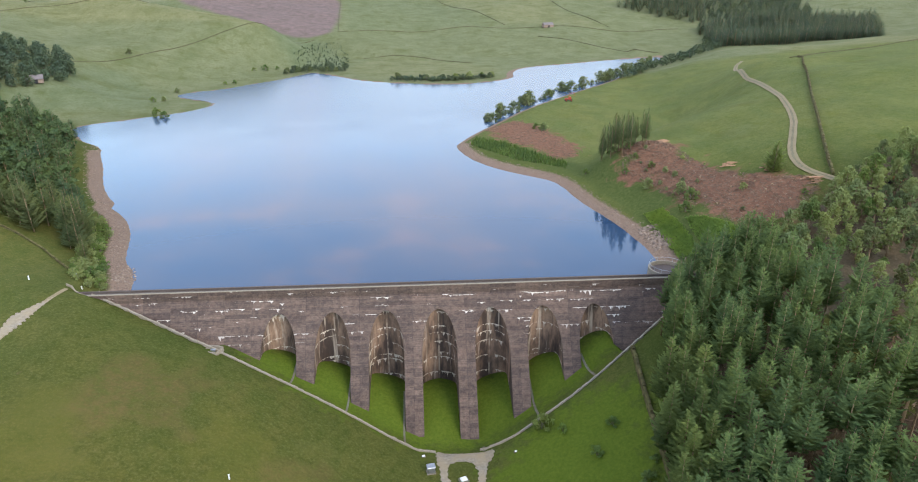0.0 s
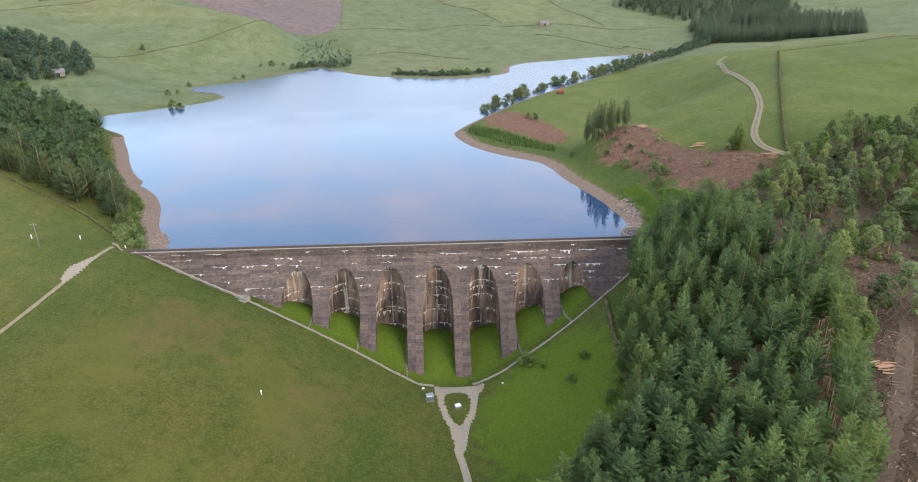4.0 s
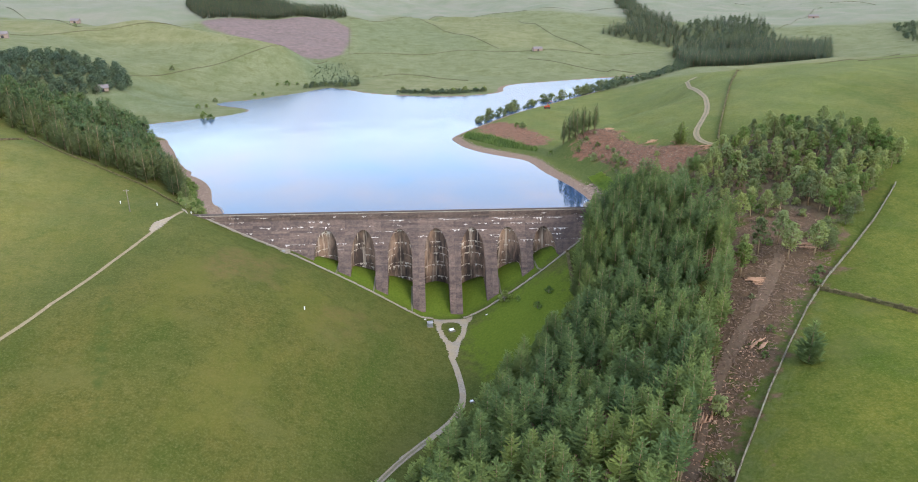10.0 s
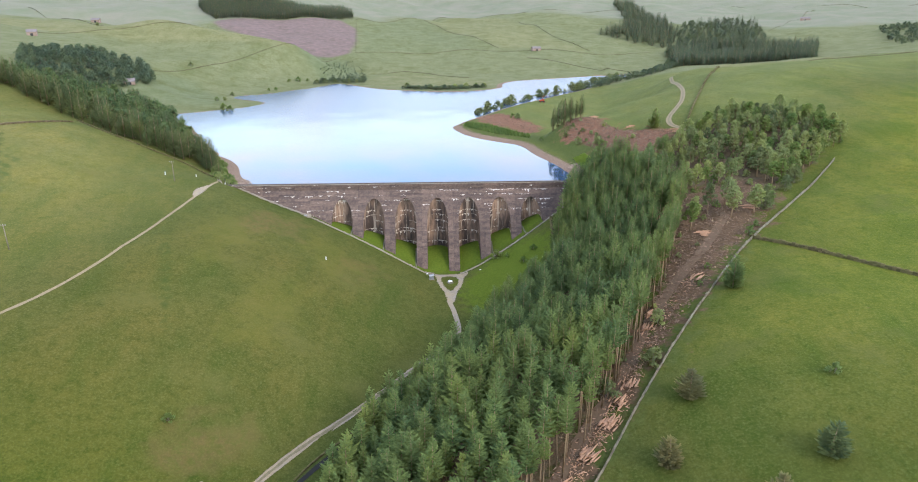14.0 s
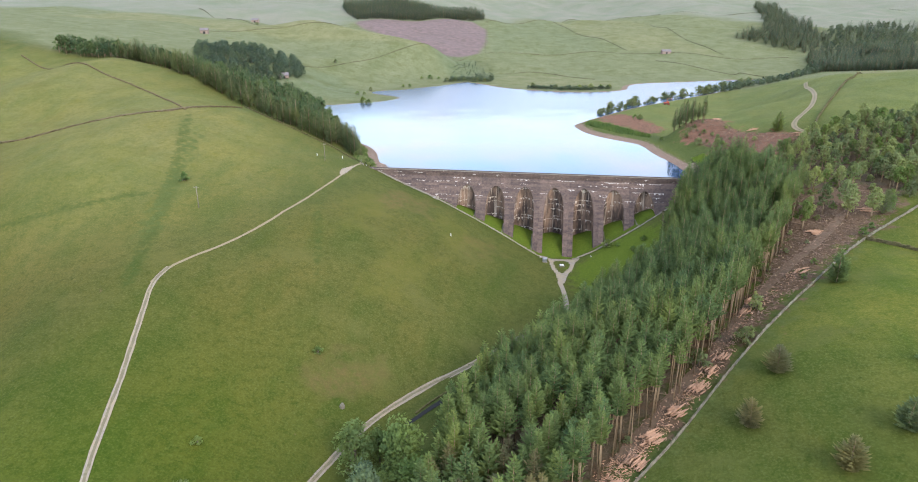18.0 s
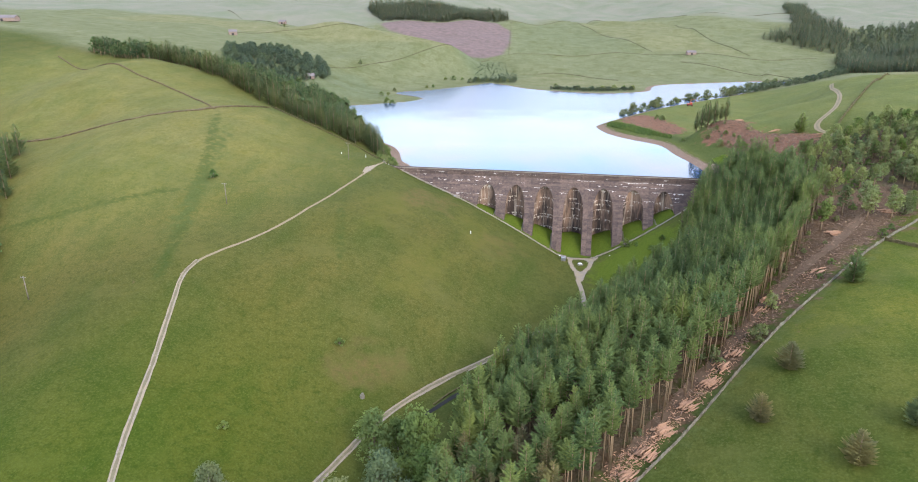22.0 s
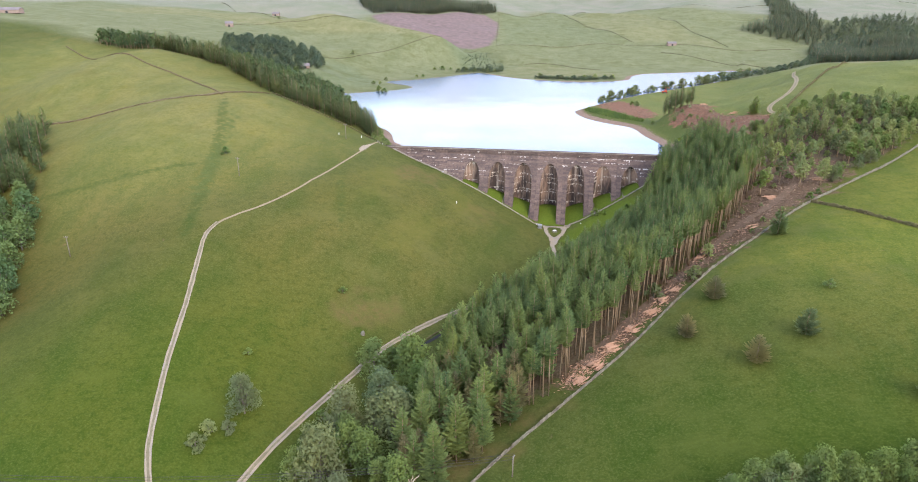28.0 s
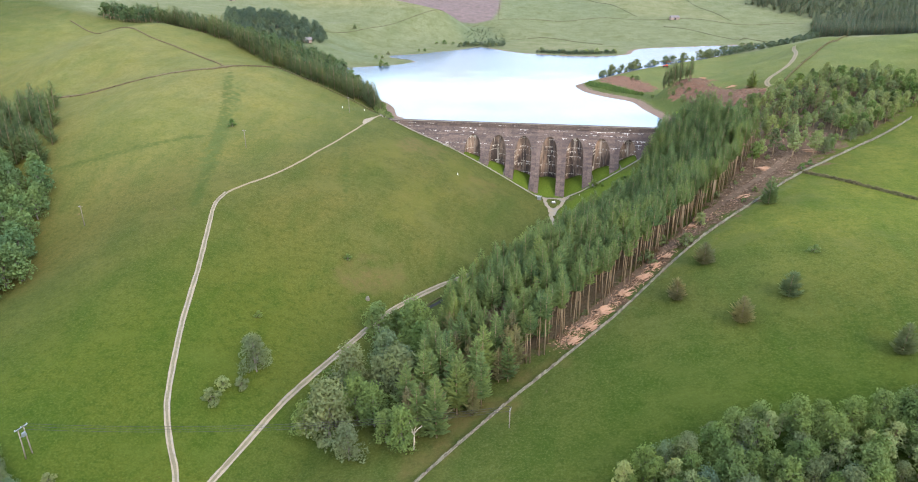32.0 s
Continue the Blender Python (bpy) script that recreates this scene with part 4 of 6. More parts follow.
track("field_track", "faint narrow gravel track across the slope", LEFT_TRACK[:9], 1.0, False, HILL_EARTH)
track("valley_track", "pale gravel track along the valley bottom", LOW_TRACK[4:], 1.7)
track("valley_track", "pale gravel drive up to the dam's forecourt", LOW_TRACK[:6], 1.9, False)
track("hill_track", "pale earth track climbing the green hill", [(240, 330), (218, 296), (189, 230), (176, 179), (161, 131), (146, 93), (134, 72), (123, 53), (119, 40), (121, 31), (128, 18)], 2.6, True, HILL_EARTH, 0.22)


def wall_mesh(points, height=1.2, thick=0.5, seed=1, step=1.0):
    """Dry stone: a battered body of uneven stones with a rough coping."""
    rng = np.random.default_rng(seed)
    p = along(points, step, 1)
    d = np.gradient(p, axis=0)
    nrm = np.stack([d[:, 1], -d[:, 0]], 1) / np.linalg.norm(d, axis=1)[:, None]
    z = ground_z(p[:, 0], p[:, 1])
    s = Shape()
    for k in range(len(p) - 1):
        h = height * (1 + 0.12 * rng.standard_normal())
        for zlo, zhi, w0, w1 in ((-0.3, 0.45 * h, 0.5, 0.44), (0.45 * h, 0.85 * h, 0.45, 0.36), (0.85 * h, h, 0.42, 0.2)):
            j = 0.05 * rng.standard_normal(4)
            vs = []
            for zz, w in ((zlo, w0 + j[0]), (zhi, w1 + j[1])):
                for q, sgn in ((k, -1), (k + 1, -1), (k + 1, 1), (k, 1)):
                    c = p[q] + nrm[q] * sgn * w * thick * 2
                    vs.append((c[0], c[1], z[q] + zz + (j[2] if zz == zhi else 0)))
            s.add(vs, [(4, 5, 6, 7), (0, 1, 5, 4), (1, 2, 6, 5), (2, 3, 7, 6), (3, 0, 4, 7)])
    return s


def stone_wall(points, label="grey dry stone field wall", height=1.2, thick=0.5, mat=None, step=1.0):
    ob = new("stone_wall", wall_mesh(points, height, thick, len(points), step).mesh("stone_wall", mat or STONE))
    return tagged(ob, label, "wall", "field walls", "structure")


stone_wall([(169, -20), (133, -57), (102, -85), (75, -116), (54, -143), (41, -159), (28, -176), (16, -189), (5, -201), (-4, -211), (-13, -224), (-23, -240), (-40, -270)], "pale dry stone wall along the felled strip", 1.0, 0.15)
stone_wall([(102, -85), (116, -102), (140, -136)], "dark dry stone wall between two fields", 1.1, 0.4, TURF)
stone_wall([(268, 305), (222, 222), (181, 145), (149, 82), (129, 42), (124, 30)], "dark dry stone wall over the hill", 1.2, 0.42, TURF)
stone_wall([(-99, 13), (-120, 32), (-145, 43), (-168, 55), (-190, 76)], "low dark dry stone wall along the conifer wood", 0.7, 0.25, TURF)
stone_wall([(-187, 64), (-193, 14), (-218, -9), (-246, -14), (-271, -21), (-300, -24)], "brown sunken field boundary of stone and turf", 0.4, 1.9, TAWNY)
stone_wall([(-193, 14), (-245, 60), (-292, 82), (-406, 160)], "thin brown wall of turf and stone over the hill", 0.6, 0.5, TAWNY)
stone_wall(KERB_WEST, "pale stone kerb wall along the foot of the dam", 0.6, 0.24, COPING, 0.8)
stone_wall(KERB_EAST, "pale stone kerb wall along the foot of the dam", 0.6, 0.24, COPING, 0.8)
stone_wall([(49, -16), (46.5, -34), (45, -49), (44, -60), (40, -80)], "dark stone wall beside the plantation", 1.1, 0.5, TURF)


# ---- trees ----
def conifer_meshes(seed, height, base, radius, whorls=11, arms=9, mat=None, bark=None, fine=True, taper=0.68):
    """A tapered trunk, dead stubs below, and whorls of feathered sprays."""
    rng = random.Random(seed)
    lean = rng.uniform(-0.2, 0.2)
    trunk = Shape().tube([(0, 0, -0.8), (lean, 0, height * 0.5), (0, 0.05, height * 0.97)], [0.21, 0.12, 0.02], 6)
    for k in range(5):  # dead branches under the crown, grown from the trunk
        z, a, v = height * base * rng.uniform(0.55, 1), rng.uniform(0, 6.3), rng.randrange(6, 12)
        l = rng.uniform(0.8, 1.6)
        n = len(trunk.v)
        trunk.v += [(l * math.cos(a), l * math.sin(a), z), (l * math.cos(a), l * math.sin(a), z + 0.08)]
        trunk.f.append((v, n, n + 1))
    c = Shape()
    spacing = 0.62 if fine else 0.85
    levels = max(6, round(height * (1 - base) / spacing * whorls / 10))
    for k in range(levels):
        f = (k + rng.uniform(-0.2, 0.2)) / levels
        f = min(max(f, 0.0), 0.985)
        reach = radius * min(1.0, 0.66 + 2.4 * f) * ((1 - f) ** taper + 0.02) * rng.uniform(0.84, 1.12)
        z = height * (base + (1 - base) * f)
        boughs = max(3, round((arms - 2) * (1 - 0.55 * f)))
        turn = rng.uniform(0, 6.3)
        for b in range(boughs):
            if rng.random() < 0.06:
                continue
            a = turn + 6.283 * (b + rng.uniform(-0.28, 0.28)) / boughs
            ln = reach * rng.uniform(0.66, 1.18)
            lift = 0.10 + 0.45 * f + rng.uniform(-0.1, 0.12)
            ca, sa = math.cos(a), math.sin(a)
            tufts = max(3, round((3.9 if fine else 2.0) * ln + 1.5))
            for j in range(tufts):
                u = 0.16 + 0.84 * (j + rng.random()) / tufts
                side = rng.uniform(-1, 1) * ln * 0.36 * (1.1 - u)
                q = (0.34 + 0.11 * ln) * rng.uniform(0.7, 1.3) * (1.0 if fine else 1.5)
                px, py, pz = u * ln * ca - side * sa, u * ln * sa + side * ca, z + ln * (lift * u + 0.30 * u * u - 0.16) + rng.uniform(-0.1, 0.1) - 0.12 * abs(side)
                t = a + 1.3 * side / ln + rng.uniform(-0.4, 0.4)
                cx, cy, rise, w = math.cos(t), math.sin(t), (0.12 + 0.5 * u * (0.5 + lift) + rng.uniform(-0.15, 0.2)) * q, q * (0.44 if fine else 0.55)
                c.add([(px - 0.5 * q * cx, py - 0.5 * q * cy, pz), (px + 0.15 * q * cx - w * cy, py + 0.15 * q * cy + w * cx, pz + 0.3 * rise - 0.35 * w), (px + q * cx, py + q * cy, pz + rise),
                       (px + 0.15 * q * cx + w * cy, py + 0.15 * q * cy - w * cx, pz + 0.3 * rise - 0.35 * w)], [(0, 2, 1), (0, 3, 2)])
    c.add([(0.13, 0, height * 0.94), (-0.07, 0.11, height * 0.94), (-0.07, -0.11, height * 0.94), (0, 0, height * 1.035)], [(0, 1, 3), (1, 2, 3), (2, 0, 3)])
    return trunk.mesh("conifer_trunk", bark or BARK, True), c.mesh("conifer_crown", mat or SPRUCE)


def broad_meshes(seed, height, spread, clumps=11, leaves=95, mat=None, bark=None, base=0.3, size=0.45):
    rng = random.Random(seed)
    trunk = Shape().tube([(0, 0, -0.6), (0.1, 0.05, height * base), (0.2, -0.1, height * 0.55), (0.1, 0.1, height * 0.85)],
                         [0.045 * height ** 0.75, 0.034 * height ** 0.75, 0.022 * height ** 0.75, 0.02], 6)
    c = Shape()
    for k in range(clumps):
        a = 2.4 * k + rng.uniform(-0.4, 0.4)
        up = (k + 0.5 + rng.uniform(-0.5, 0.5)) / clumps
        rad = spread * rng.uniform(0.25, 0.78) * (1.1 - 0.95 * up ** 2)
        cx, cy, cz = rad * math.cos(a), rad * math.sin(a), height * (base + 0.06 + (0.86 - base) * up)
        rr = spread * rng.uniform(0.22, 0.46)
        v, n = rng.randrange(6, 18), len(trunk.v)  # a limb that grows from the trunk
        mx, my, mz = cx * 0.55, cy * 0.55, cz - 0.7 * rr
        trunk.v += [(mx + 0.08, my, mz), (mx - 0.04, my + 0.07, mz), (mx - 0.04, my - 0.07, mz), (cx, cy, cz)]
        trunk.f += [(v, n, n + 1), (v, n + 1, n + 2), (v, n + 2, n), (n, n + 3, n + 1), (n + 1, n + 3, n + 2), (n + 2, n + 3, n)]
        for _ in range(leaves):
            d = Vector((rng.gauss(0, 1), rng.gauss(0, 1), rng.gauss(0.35, 0.9))).normalized()
            p = Vector((cx, cy, cz)) + Vector((d.x * rr, d.y * rr, d.z * rr * 0.7)) * rng.uniform(0.35, 1.0) ** 0.6 * rng.choice((1.0, 1.0, 1.0, 1.25))
            t = Vector((rng.gauss(0, 1), rng.gauss(0, 1), rng.gauss(0, 1))).normalized()
            face = (0.5 * d + 0.75 * t + Vector((0, 0, 0.5))).normalized()
            u = face.cross(Vector((t.y, t.z, t.x))).normalized()
            w = face.cross(u)
            q = size * rng.uniform(0.5, 1.3)
            c.add([p - u * q, p - w * q * 0.6, p + u * q, p + w * q * 0.6 - Vector((0, 0, 0.15 * q))], [(0, 1, 2, 3)])
    return trunk.mesh("tree_trunk", bark or PALE_BARK, True), c.mesh("tree_crown", mat or BROAD)


def tree_kind(name, label, meshes, group, category="tree"):
    ob = thing(name, label, category, (0, 0, -500), group)
    part("trunk", meshes[0], ob)
    part("crown", meshes[1], ob)
    return ob


def scatter(poly, step, seed, jitter=0.38):
    rng = random.Random(seed)
    p = np.array(poly)
    out = []
    for i in range(int((p[:, 0].max() - p[:, 0].min()) / step) + 2):
        for j in range(int((p[:, 1].max() - p[:, 1].min()) / step) + 2):
            out.append((p[:, 0].min() + step * (i + 0.5 * (j % 2) + rng.uniform(-jitter, jitter)), p[:, 1].min() + step * (j + rng.uniform(-jitter, jitter))))
    q = np.array(out)
    return q[inside(p, q[:, 0], q[:, 1])]


def plant(kinds, spots, seed, low=0.8, high=1.15, grown=None):
    """Copies of the kinds on the spots; the first copy of each kind is the kind itself."""
    rng = random.Random(seed)
    z = ground_z(spots[:, 0], spots[:, 1])
    for n, ((x, y), h) in enumerate(zip(spots, z)):
        k = rng.choice(kinds)
        s = rng.uniform(low, high) * (1 if grown is None else grown[n])
        m = pose(x, y, h, rng.uniform(-2, 2), rng.uniform(-2, 2), rng.uniform(0, 360)) @ Matrix.Diagonal((s * rng.uniform(0.92, 1.08), s * rng.uniform(0.92, 1.08), s, 1))
        if k.location.z < -400:
            k.matrix_basis = m
        else:
            c = copy_thing(k, m)
            c.matrix_basis = m


def wood(name, label, meshes, spots, seed, low=0.8, high=1.15, mats=None):
    """A wood of uncounted trees in one mesh."""
    rng = np.random.default_rng(seed)
    packs = []
    for pair in meshes:
        vs, fs, ms, n = [], [], [], 0
        for k, me in enumerate(pair):
            v = np.empty(len(me.vertices) * 3)
            me.vertices.foreach_get("co", v)
            vs.append(v.reshape(-1, 3))
            for p in me.polygons:
                fs.append([i + n for i in p.vertices])
                ms.append(k)
            n += len(me.vertices)
        packs.append((np.concatenate(vs), fs, ms))
    z = ground_z(spots[:, 0], spots[:, 1])
    verts, loops, starts, mat, n, at = [], [], [], [], 0, 0
    tables = []
    for v, fs, ms in packs:
        tables.append((v, np.concatenate([np.array(f) for f in fs]), np.array([len(f) for f in fs]), np.array(ms)))
    for (x, y), h in zip(spots, z):
        v, li, ln, ms = tables[rng.integers(len(tables))]
        a, s = rng.uniform(0, 6.28), rng.uniform(low, high)
        c, d = math.cos(a), math.sin(a)
        w = np.column_stack([x + s * (c * v[:, 0] - d * v[:, 1]), y + s * (d * v[:, 0] + c * v[:, 1]), h + s * v[:, 2]])
        verts.append(w)
        loops.append(li + n)
        starts.append(ln)
        mat.append(ms)
        n += len(v)
    co, lo, ln = np.concatenate(verts), np.concatenate(loops), np.concatenate(starts)
    me = bpy.data.meshes.new(name)
    me.vertices.add(len(co))
    me.vertices.foreach_set("co", co.ravel())
    me.loops.add(len(lo))
    me.loops.foreach_set("vertex_index", lo.astype(np.int32))
    me.polygons.add(len(ln))
    me.polygons.foreach_set("loop_start", np.concatenate([[0], np.cumsum(ln)[:-1]]).astype(np.int32))
    me.polygons.foreach_set("material_index", np.concatenate(mat).astype(np.int32))
    for m in meshes[0]:
        me.materials.append(m.materials[0])
    me.update(calc_edges=True)
    return tagged(new(name, me), label, "wood", kind="stuff")


PLANTATION = [(55, -22), (56, -13), (62, -5), (72, -1), (81, -8), (84, -24), (87, -38), (93, -50), (72, -94), (49, -135), (28, -165), (10, -186), (-5, -204), (-15, -219), (-24, -228), (-31, -220), (-30, -196), (-29, -178), (-28, -157), (-20, -134), (-2, -113), (8, -96), (19, -84), (41, -66), (48, -40)]
WEST_EDGE, EAST_EDGE = PLANTATION[14:], PLANTATION[7:13]
spruces = [conifer_meshes(k, 20, bs, 3.0, n, 10, taper=0.78) for k, bs, n in ((1, 0.50, 9), (2, 0.54, 8), (3, 0.46, 9), (4, 0.56, 8), (5, 0.44, 9))]
slim_spruces = [conifer_meshes(k, 20, bs, 2.2, n) for k, bs, n in ((41, 0.62, 9), (42, 0.66, 9), (43, 0.58, 9))]
edge_spruces = [conifer_meshes(k, 17, bs, 3.4, n) for k, bs, n in ((6, 0.14, 12), (7, 0.20, 11), (8, 0.10, 12))]
rusty = [conifer_meshes(k, 15, bs, 3.1, 10, 9, RUSTY) for k, bs in ((9, 0.22), (10, 0.14))]
spots, rim = scatter(PLANTATION, 3.85, 5), scatter(PLANTATION, 2.7, 6)
spots = np.concatenate([spots[line_distance(EAST_EDGE, spots[:, 0], spots[:, 1]) > 5.5], rim[line_distance(EAST_EDGE, rim[:, 0], rim[:, 1]) < 4.6]])
spots = spots[np.argsort(spots[:, 1])]
west = line_distance(WEST_EDGE, spots[:, 0], spots[:, 1])
east = line_distance(EAST_EDGE, spots[:, 0], spots[:, 1])
full = (west < 6.5) | ((spots[:, 1] < -182) & (east > 4)) | (spots[:, 1] < -196)
brown = full & (spots[:, 1] < -178) & (np.sin(spots[:, 0] * 12.9 + spots[:, 1] * 7.1) > 0.0)
slim = (east < 4.6) & ~full
near = np.arange(len(spots)) < 300
grown = ramp(west / 16) * 0.25 + 0.75
spruce_kinds = [tree_kind("conifer", "tall slender green conifer with a bare brown trunk", m, "plantation conifers") for m in spruces]
edge_kinds = [tree_kind("conifer", "dark green conifer with branches to the ground", m, "plantation conifers") for m in edge_spruces]
rusty_kinds = [tree_kind("pine", "brownish old pine at the end of the plantation", m, "plantation conifers") for m in rusty]
slim_kinds = [tree_kind("conifer", "tall thin conifer with a long bare orange-brown trunk", m, "plantation conifers") for m in slim_spruces]
plant(spruce_kinds, spots[near & ~full & ~slim], 7, 0.76, 1.10, grown[near & ~full & ~slim])
plant(slim_kinds, spots[near & slim], 8, 0.82, 1.06)
plant(edge_kinds, spots[near & full & ~brown], 6, 0.85, 1.15)
plant(rusty_kinds, spots[near & brown], 5, 0.72, 1.05)
wood("conifer_plantation", "dense plantation of tall dark green conifers", spruces, spots[~near & ~full & ~slim], 8, 0.74, 1.10)
wood("plantation_rim", "thin conifers with bare trunks along the felled strip", slim_spruces, spots[~near & slim], 9, 0.8, 1.06)
wood("plantation_edge", "low-branched conifers along the plantation's edge", edge_spruces, spots[~near & full], 4, 0.85, 1.15)

LEFT_WOOD = [(-99, 20), (-120, 36), (-145, 47), (-168, 59), (-190, 80), (-250, 118), (-317, 160), (-400, 185), (-400, 205), (-320, 205), (-240, 225), (-200, 205), (-170, 175), (-148, 128), (-132, 95), (-116, 68), (-108, 48)]
firs = [conifer_meshes(k, 13, 0.12, 3.4, 9, 9, PINE, None, True) for k in (11, 12, 13)]
thin_firs = [conifer_meshes(k, 12, 0.3, 2.9, 9, 8, FIR_GREEN, None, False) for k in (16, 17)]
round_trees = [broad_meshes(k, 11, 3.5, 9, 30, FIR_GREEN, BARK, 0.15, 0.7) for k in (14, 15)]
spots = scatter(LEFT_WOOD, 5.0, 9)
spots = spots[line_distance(SHORE, spots[:, 0], spots[:, 1]) > 10]  # the beach stays bare
spots = spots[np.sin(spots[:, 0] * 3.7 + spots[:, 1] * 5.3) > -0.8]
d = line_distance(LEFT_WOOD[:7], spots[:, 0], spots[:, 1])
spots = spots[np.argsort(d)]
plant([tree_kind("pine", "dark green conifer at the edge of the lakeside wood", m, "lakeside conifers") for m in firs], spots[:130], 10, 0.6, 1.35)
wood("lakeside_wood", "dense dark green wood above the lake shore", thin_firs + round_trees, spots[130:], 11, 0.8, 1.25)

birches = [broad_meshes(k, 13, 3.5, 20, 56, mt, BARK, 0.26, 0.40) for k, mt in ((21, PALE_LEAF), (22, PALE_LEAF), (23, BROAD), (24, GREY_LEAF))]
oaks = [broad_meshes(k, 14, 5.8, 30, 100, BROAD, None, 0.10, 0.36) for k in (31, 32, 35)]
willows = [broad_meshes(k, 13, 5.9, 30, 100, mt, None, 0.07, 0.32) for k, mt in ((33, GREY_LEAF), (34, GREY_LEAF), (36, TEAL_LEAF))]
birch_kinds = [tree_kind("birch", "light green slender tree with a bare trunk", m, "trees of the thinned wood") for m in birches]
oak_kinds = [tree_kind("oak", "round dark green broadleaf tree", m, "broadleaf trees") for m in oaks]
willow_kinds = [tree_kind("willow", lab, m, "broadleaf trees") for m, lab in zip(willows, ("round grey-green willow tree", "round grey-green willow tree", "round blue-green willow tree"))]
EAST_WOOD = [(74, -22), (90, -34), (94, -44), (107, -40), (116, -56), (128, -52), (160, -22), (184, -2), (186, 20), (172, 36), (146, 36), (119, 20), (98, 8), (82, -4)]
birch_spots = scatter(EAST_WOOD, 4.5, 12)
keep = np.sin(birch_spots[:, 0] * 0.13 + 1.0) + np.sin(birch_spots[:, 1] * 0.17 + birch_spots[:, 0] * 0.05) > -0.75 - 0.035 * (birch_spots[:, 1] + 40)
thinned = (birch_spots[:, 1] < -12) & (birch_spots[:, 0] < 128) & (np.sin(birch_spots[:, 0] * 5.1 + birch_spots[:, 1] * 3.3) < 0.45)
plant(birch_kinds, birch_spots[keep & ~thinned], 13, 0.45, 0.88)
plant(birch_kinds, np.array([(98, -60), (104, -66), (92, -62), (106, -56), (88, -70), (112, -66)], float), 24, 0.7, 1.0)
plant(oak_kinds[:1] + willow_kinds[:1], scatter([(104, -78), (110, -72), (168, -14), (190, 18), (184, 26), (160, -14), (114, -62)], 6.5, 22), 23, 0.32, 0.6)
for kind, x, y, size in (("oak", -51, -172, 0.85), ("oak", -45.5, -168, 0.6), ("oak", -37, -178, 1.05), ("oak", -32, -188, 0.8), ("teal", -43, -191, 0.95), ("willow", -51, -202, 1.0), ("willow", -35, -207, 1.1),
                         ("oak", -45, -215, 0.75), ("willow", -56, -214, 0.75), ("willow", -50, -224, 1.15), ("birch", -29, -229, 0.75), ("oak", -39, -219, 0.75), ("teal", -36, -197, 0.7), ("willow", -42, -232, 0.7), ("oak", -34, -226, 0.6), ("teal", -46, -181, 0.6), ("willow", -43, -200, 0.7), ("oak", -57, -222, 0.6), ("oak", -48, -208, 0.7), ("oak", -40, -186, 0.6)):
    plant({"oak": oak_kinds, "teal": willow_kinds[2:], "willow": willow_kinds[:2], "birch": oak_kinds[:1]}[kind], np.array([(x, y)], float), int(-x * 10 - y), size * 1.2, size * 1.3)
hedge = scatter([(12, -250), (26, -237), (46, -231), (66, -231), (88, -227), (125, -228), (120, -248), (60, -256), (30, -262)], 3.9, 16)
plant(oak_kinds + oak_kinds + willow_kinds + birch_kinds[:2], hedge, 17, 0.40, 0.76)
GULLY = [(-268, -36), (-232, -84), (-212, -118), (-196, -150), (-180, -175), (-190, -230), (-240, -210), (-280, -130), (-310, -70)]
gully = scatter(GULLY, 7.2, 18)
plant([tree_kind("oak", "round dark green tree in the side valley", broad_meshes(k, 14, 5.8, 24, 60, DEEP_LEAF, None, 0.1, 0.5), "side valley trees") for k in (37, 38)], gully[gully[:, 1] < -112], 19, 0.75, 1.15)
plant([tree_kind("spruce", "dark green conifer in the side valley wood", m, "side valley conifers") for m in [conifer_meshes(k, 13, 0.12, 3.4, 9, 9, FIR_GREEN) for k in (46, 47)]], gully[gully[:, 1] >= -112], 20, 0.9, 1.35)


# ---- forecourt and loop of the track under the dam ----
def outline(points, lift, inner=None):
    """A flat patch that follows the ground, cut in small faces."""
    p = rounded(points, 2, True)
    lo, hi = p.min(0), p.max(0)
    step = 0.16
    gx, gy = np.arange(lo[0], hi[0] + step, step), np.arange(lo[1], hi[1] + step, step)
    x, y = np.meshgrid(gx, gy)
    z = ground_z(x, y) + lift
    i = np.arange(x.size).reshape(x.shape)
    cx, cy = (x[:-1, :-1] + step / 2), (y[:-1, :-1] + step / 2)
    wob = 0.35 * np.sin(cx * 3.1 + cy * 1.7) * np.sin(cy * 2.3 - cx)
    keep = inside(p, cx + wob, cy)
    if inner is not None:
        keep &= ~inside(rounded(inner, 2, True), cx + wob, cy)
    f = np.stack([i[:-1, :-1], i[:-1, 1:], i[1:, 1:], i[1:, :-1]], -1)[keep]
    used, inv = np.unique(f, return_inverse=True)
    v = np.stack([x.ravel(), y.ravel(), z.ravel()], 1)[used]
    return v, inv.reshape(-1, 4)


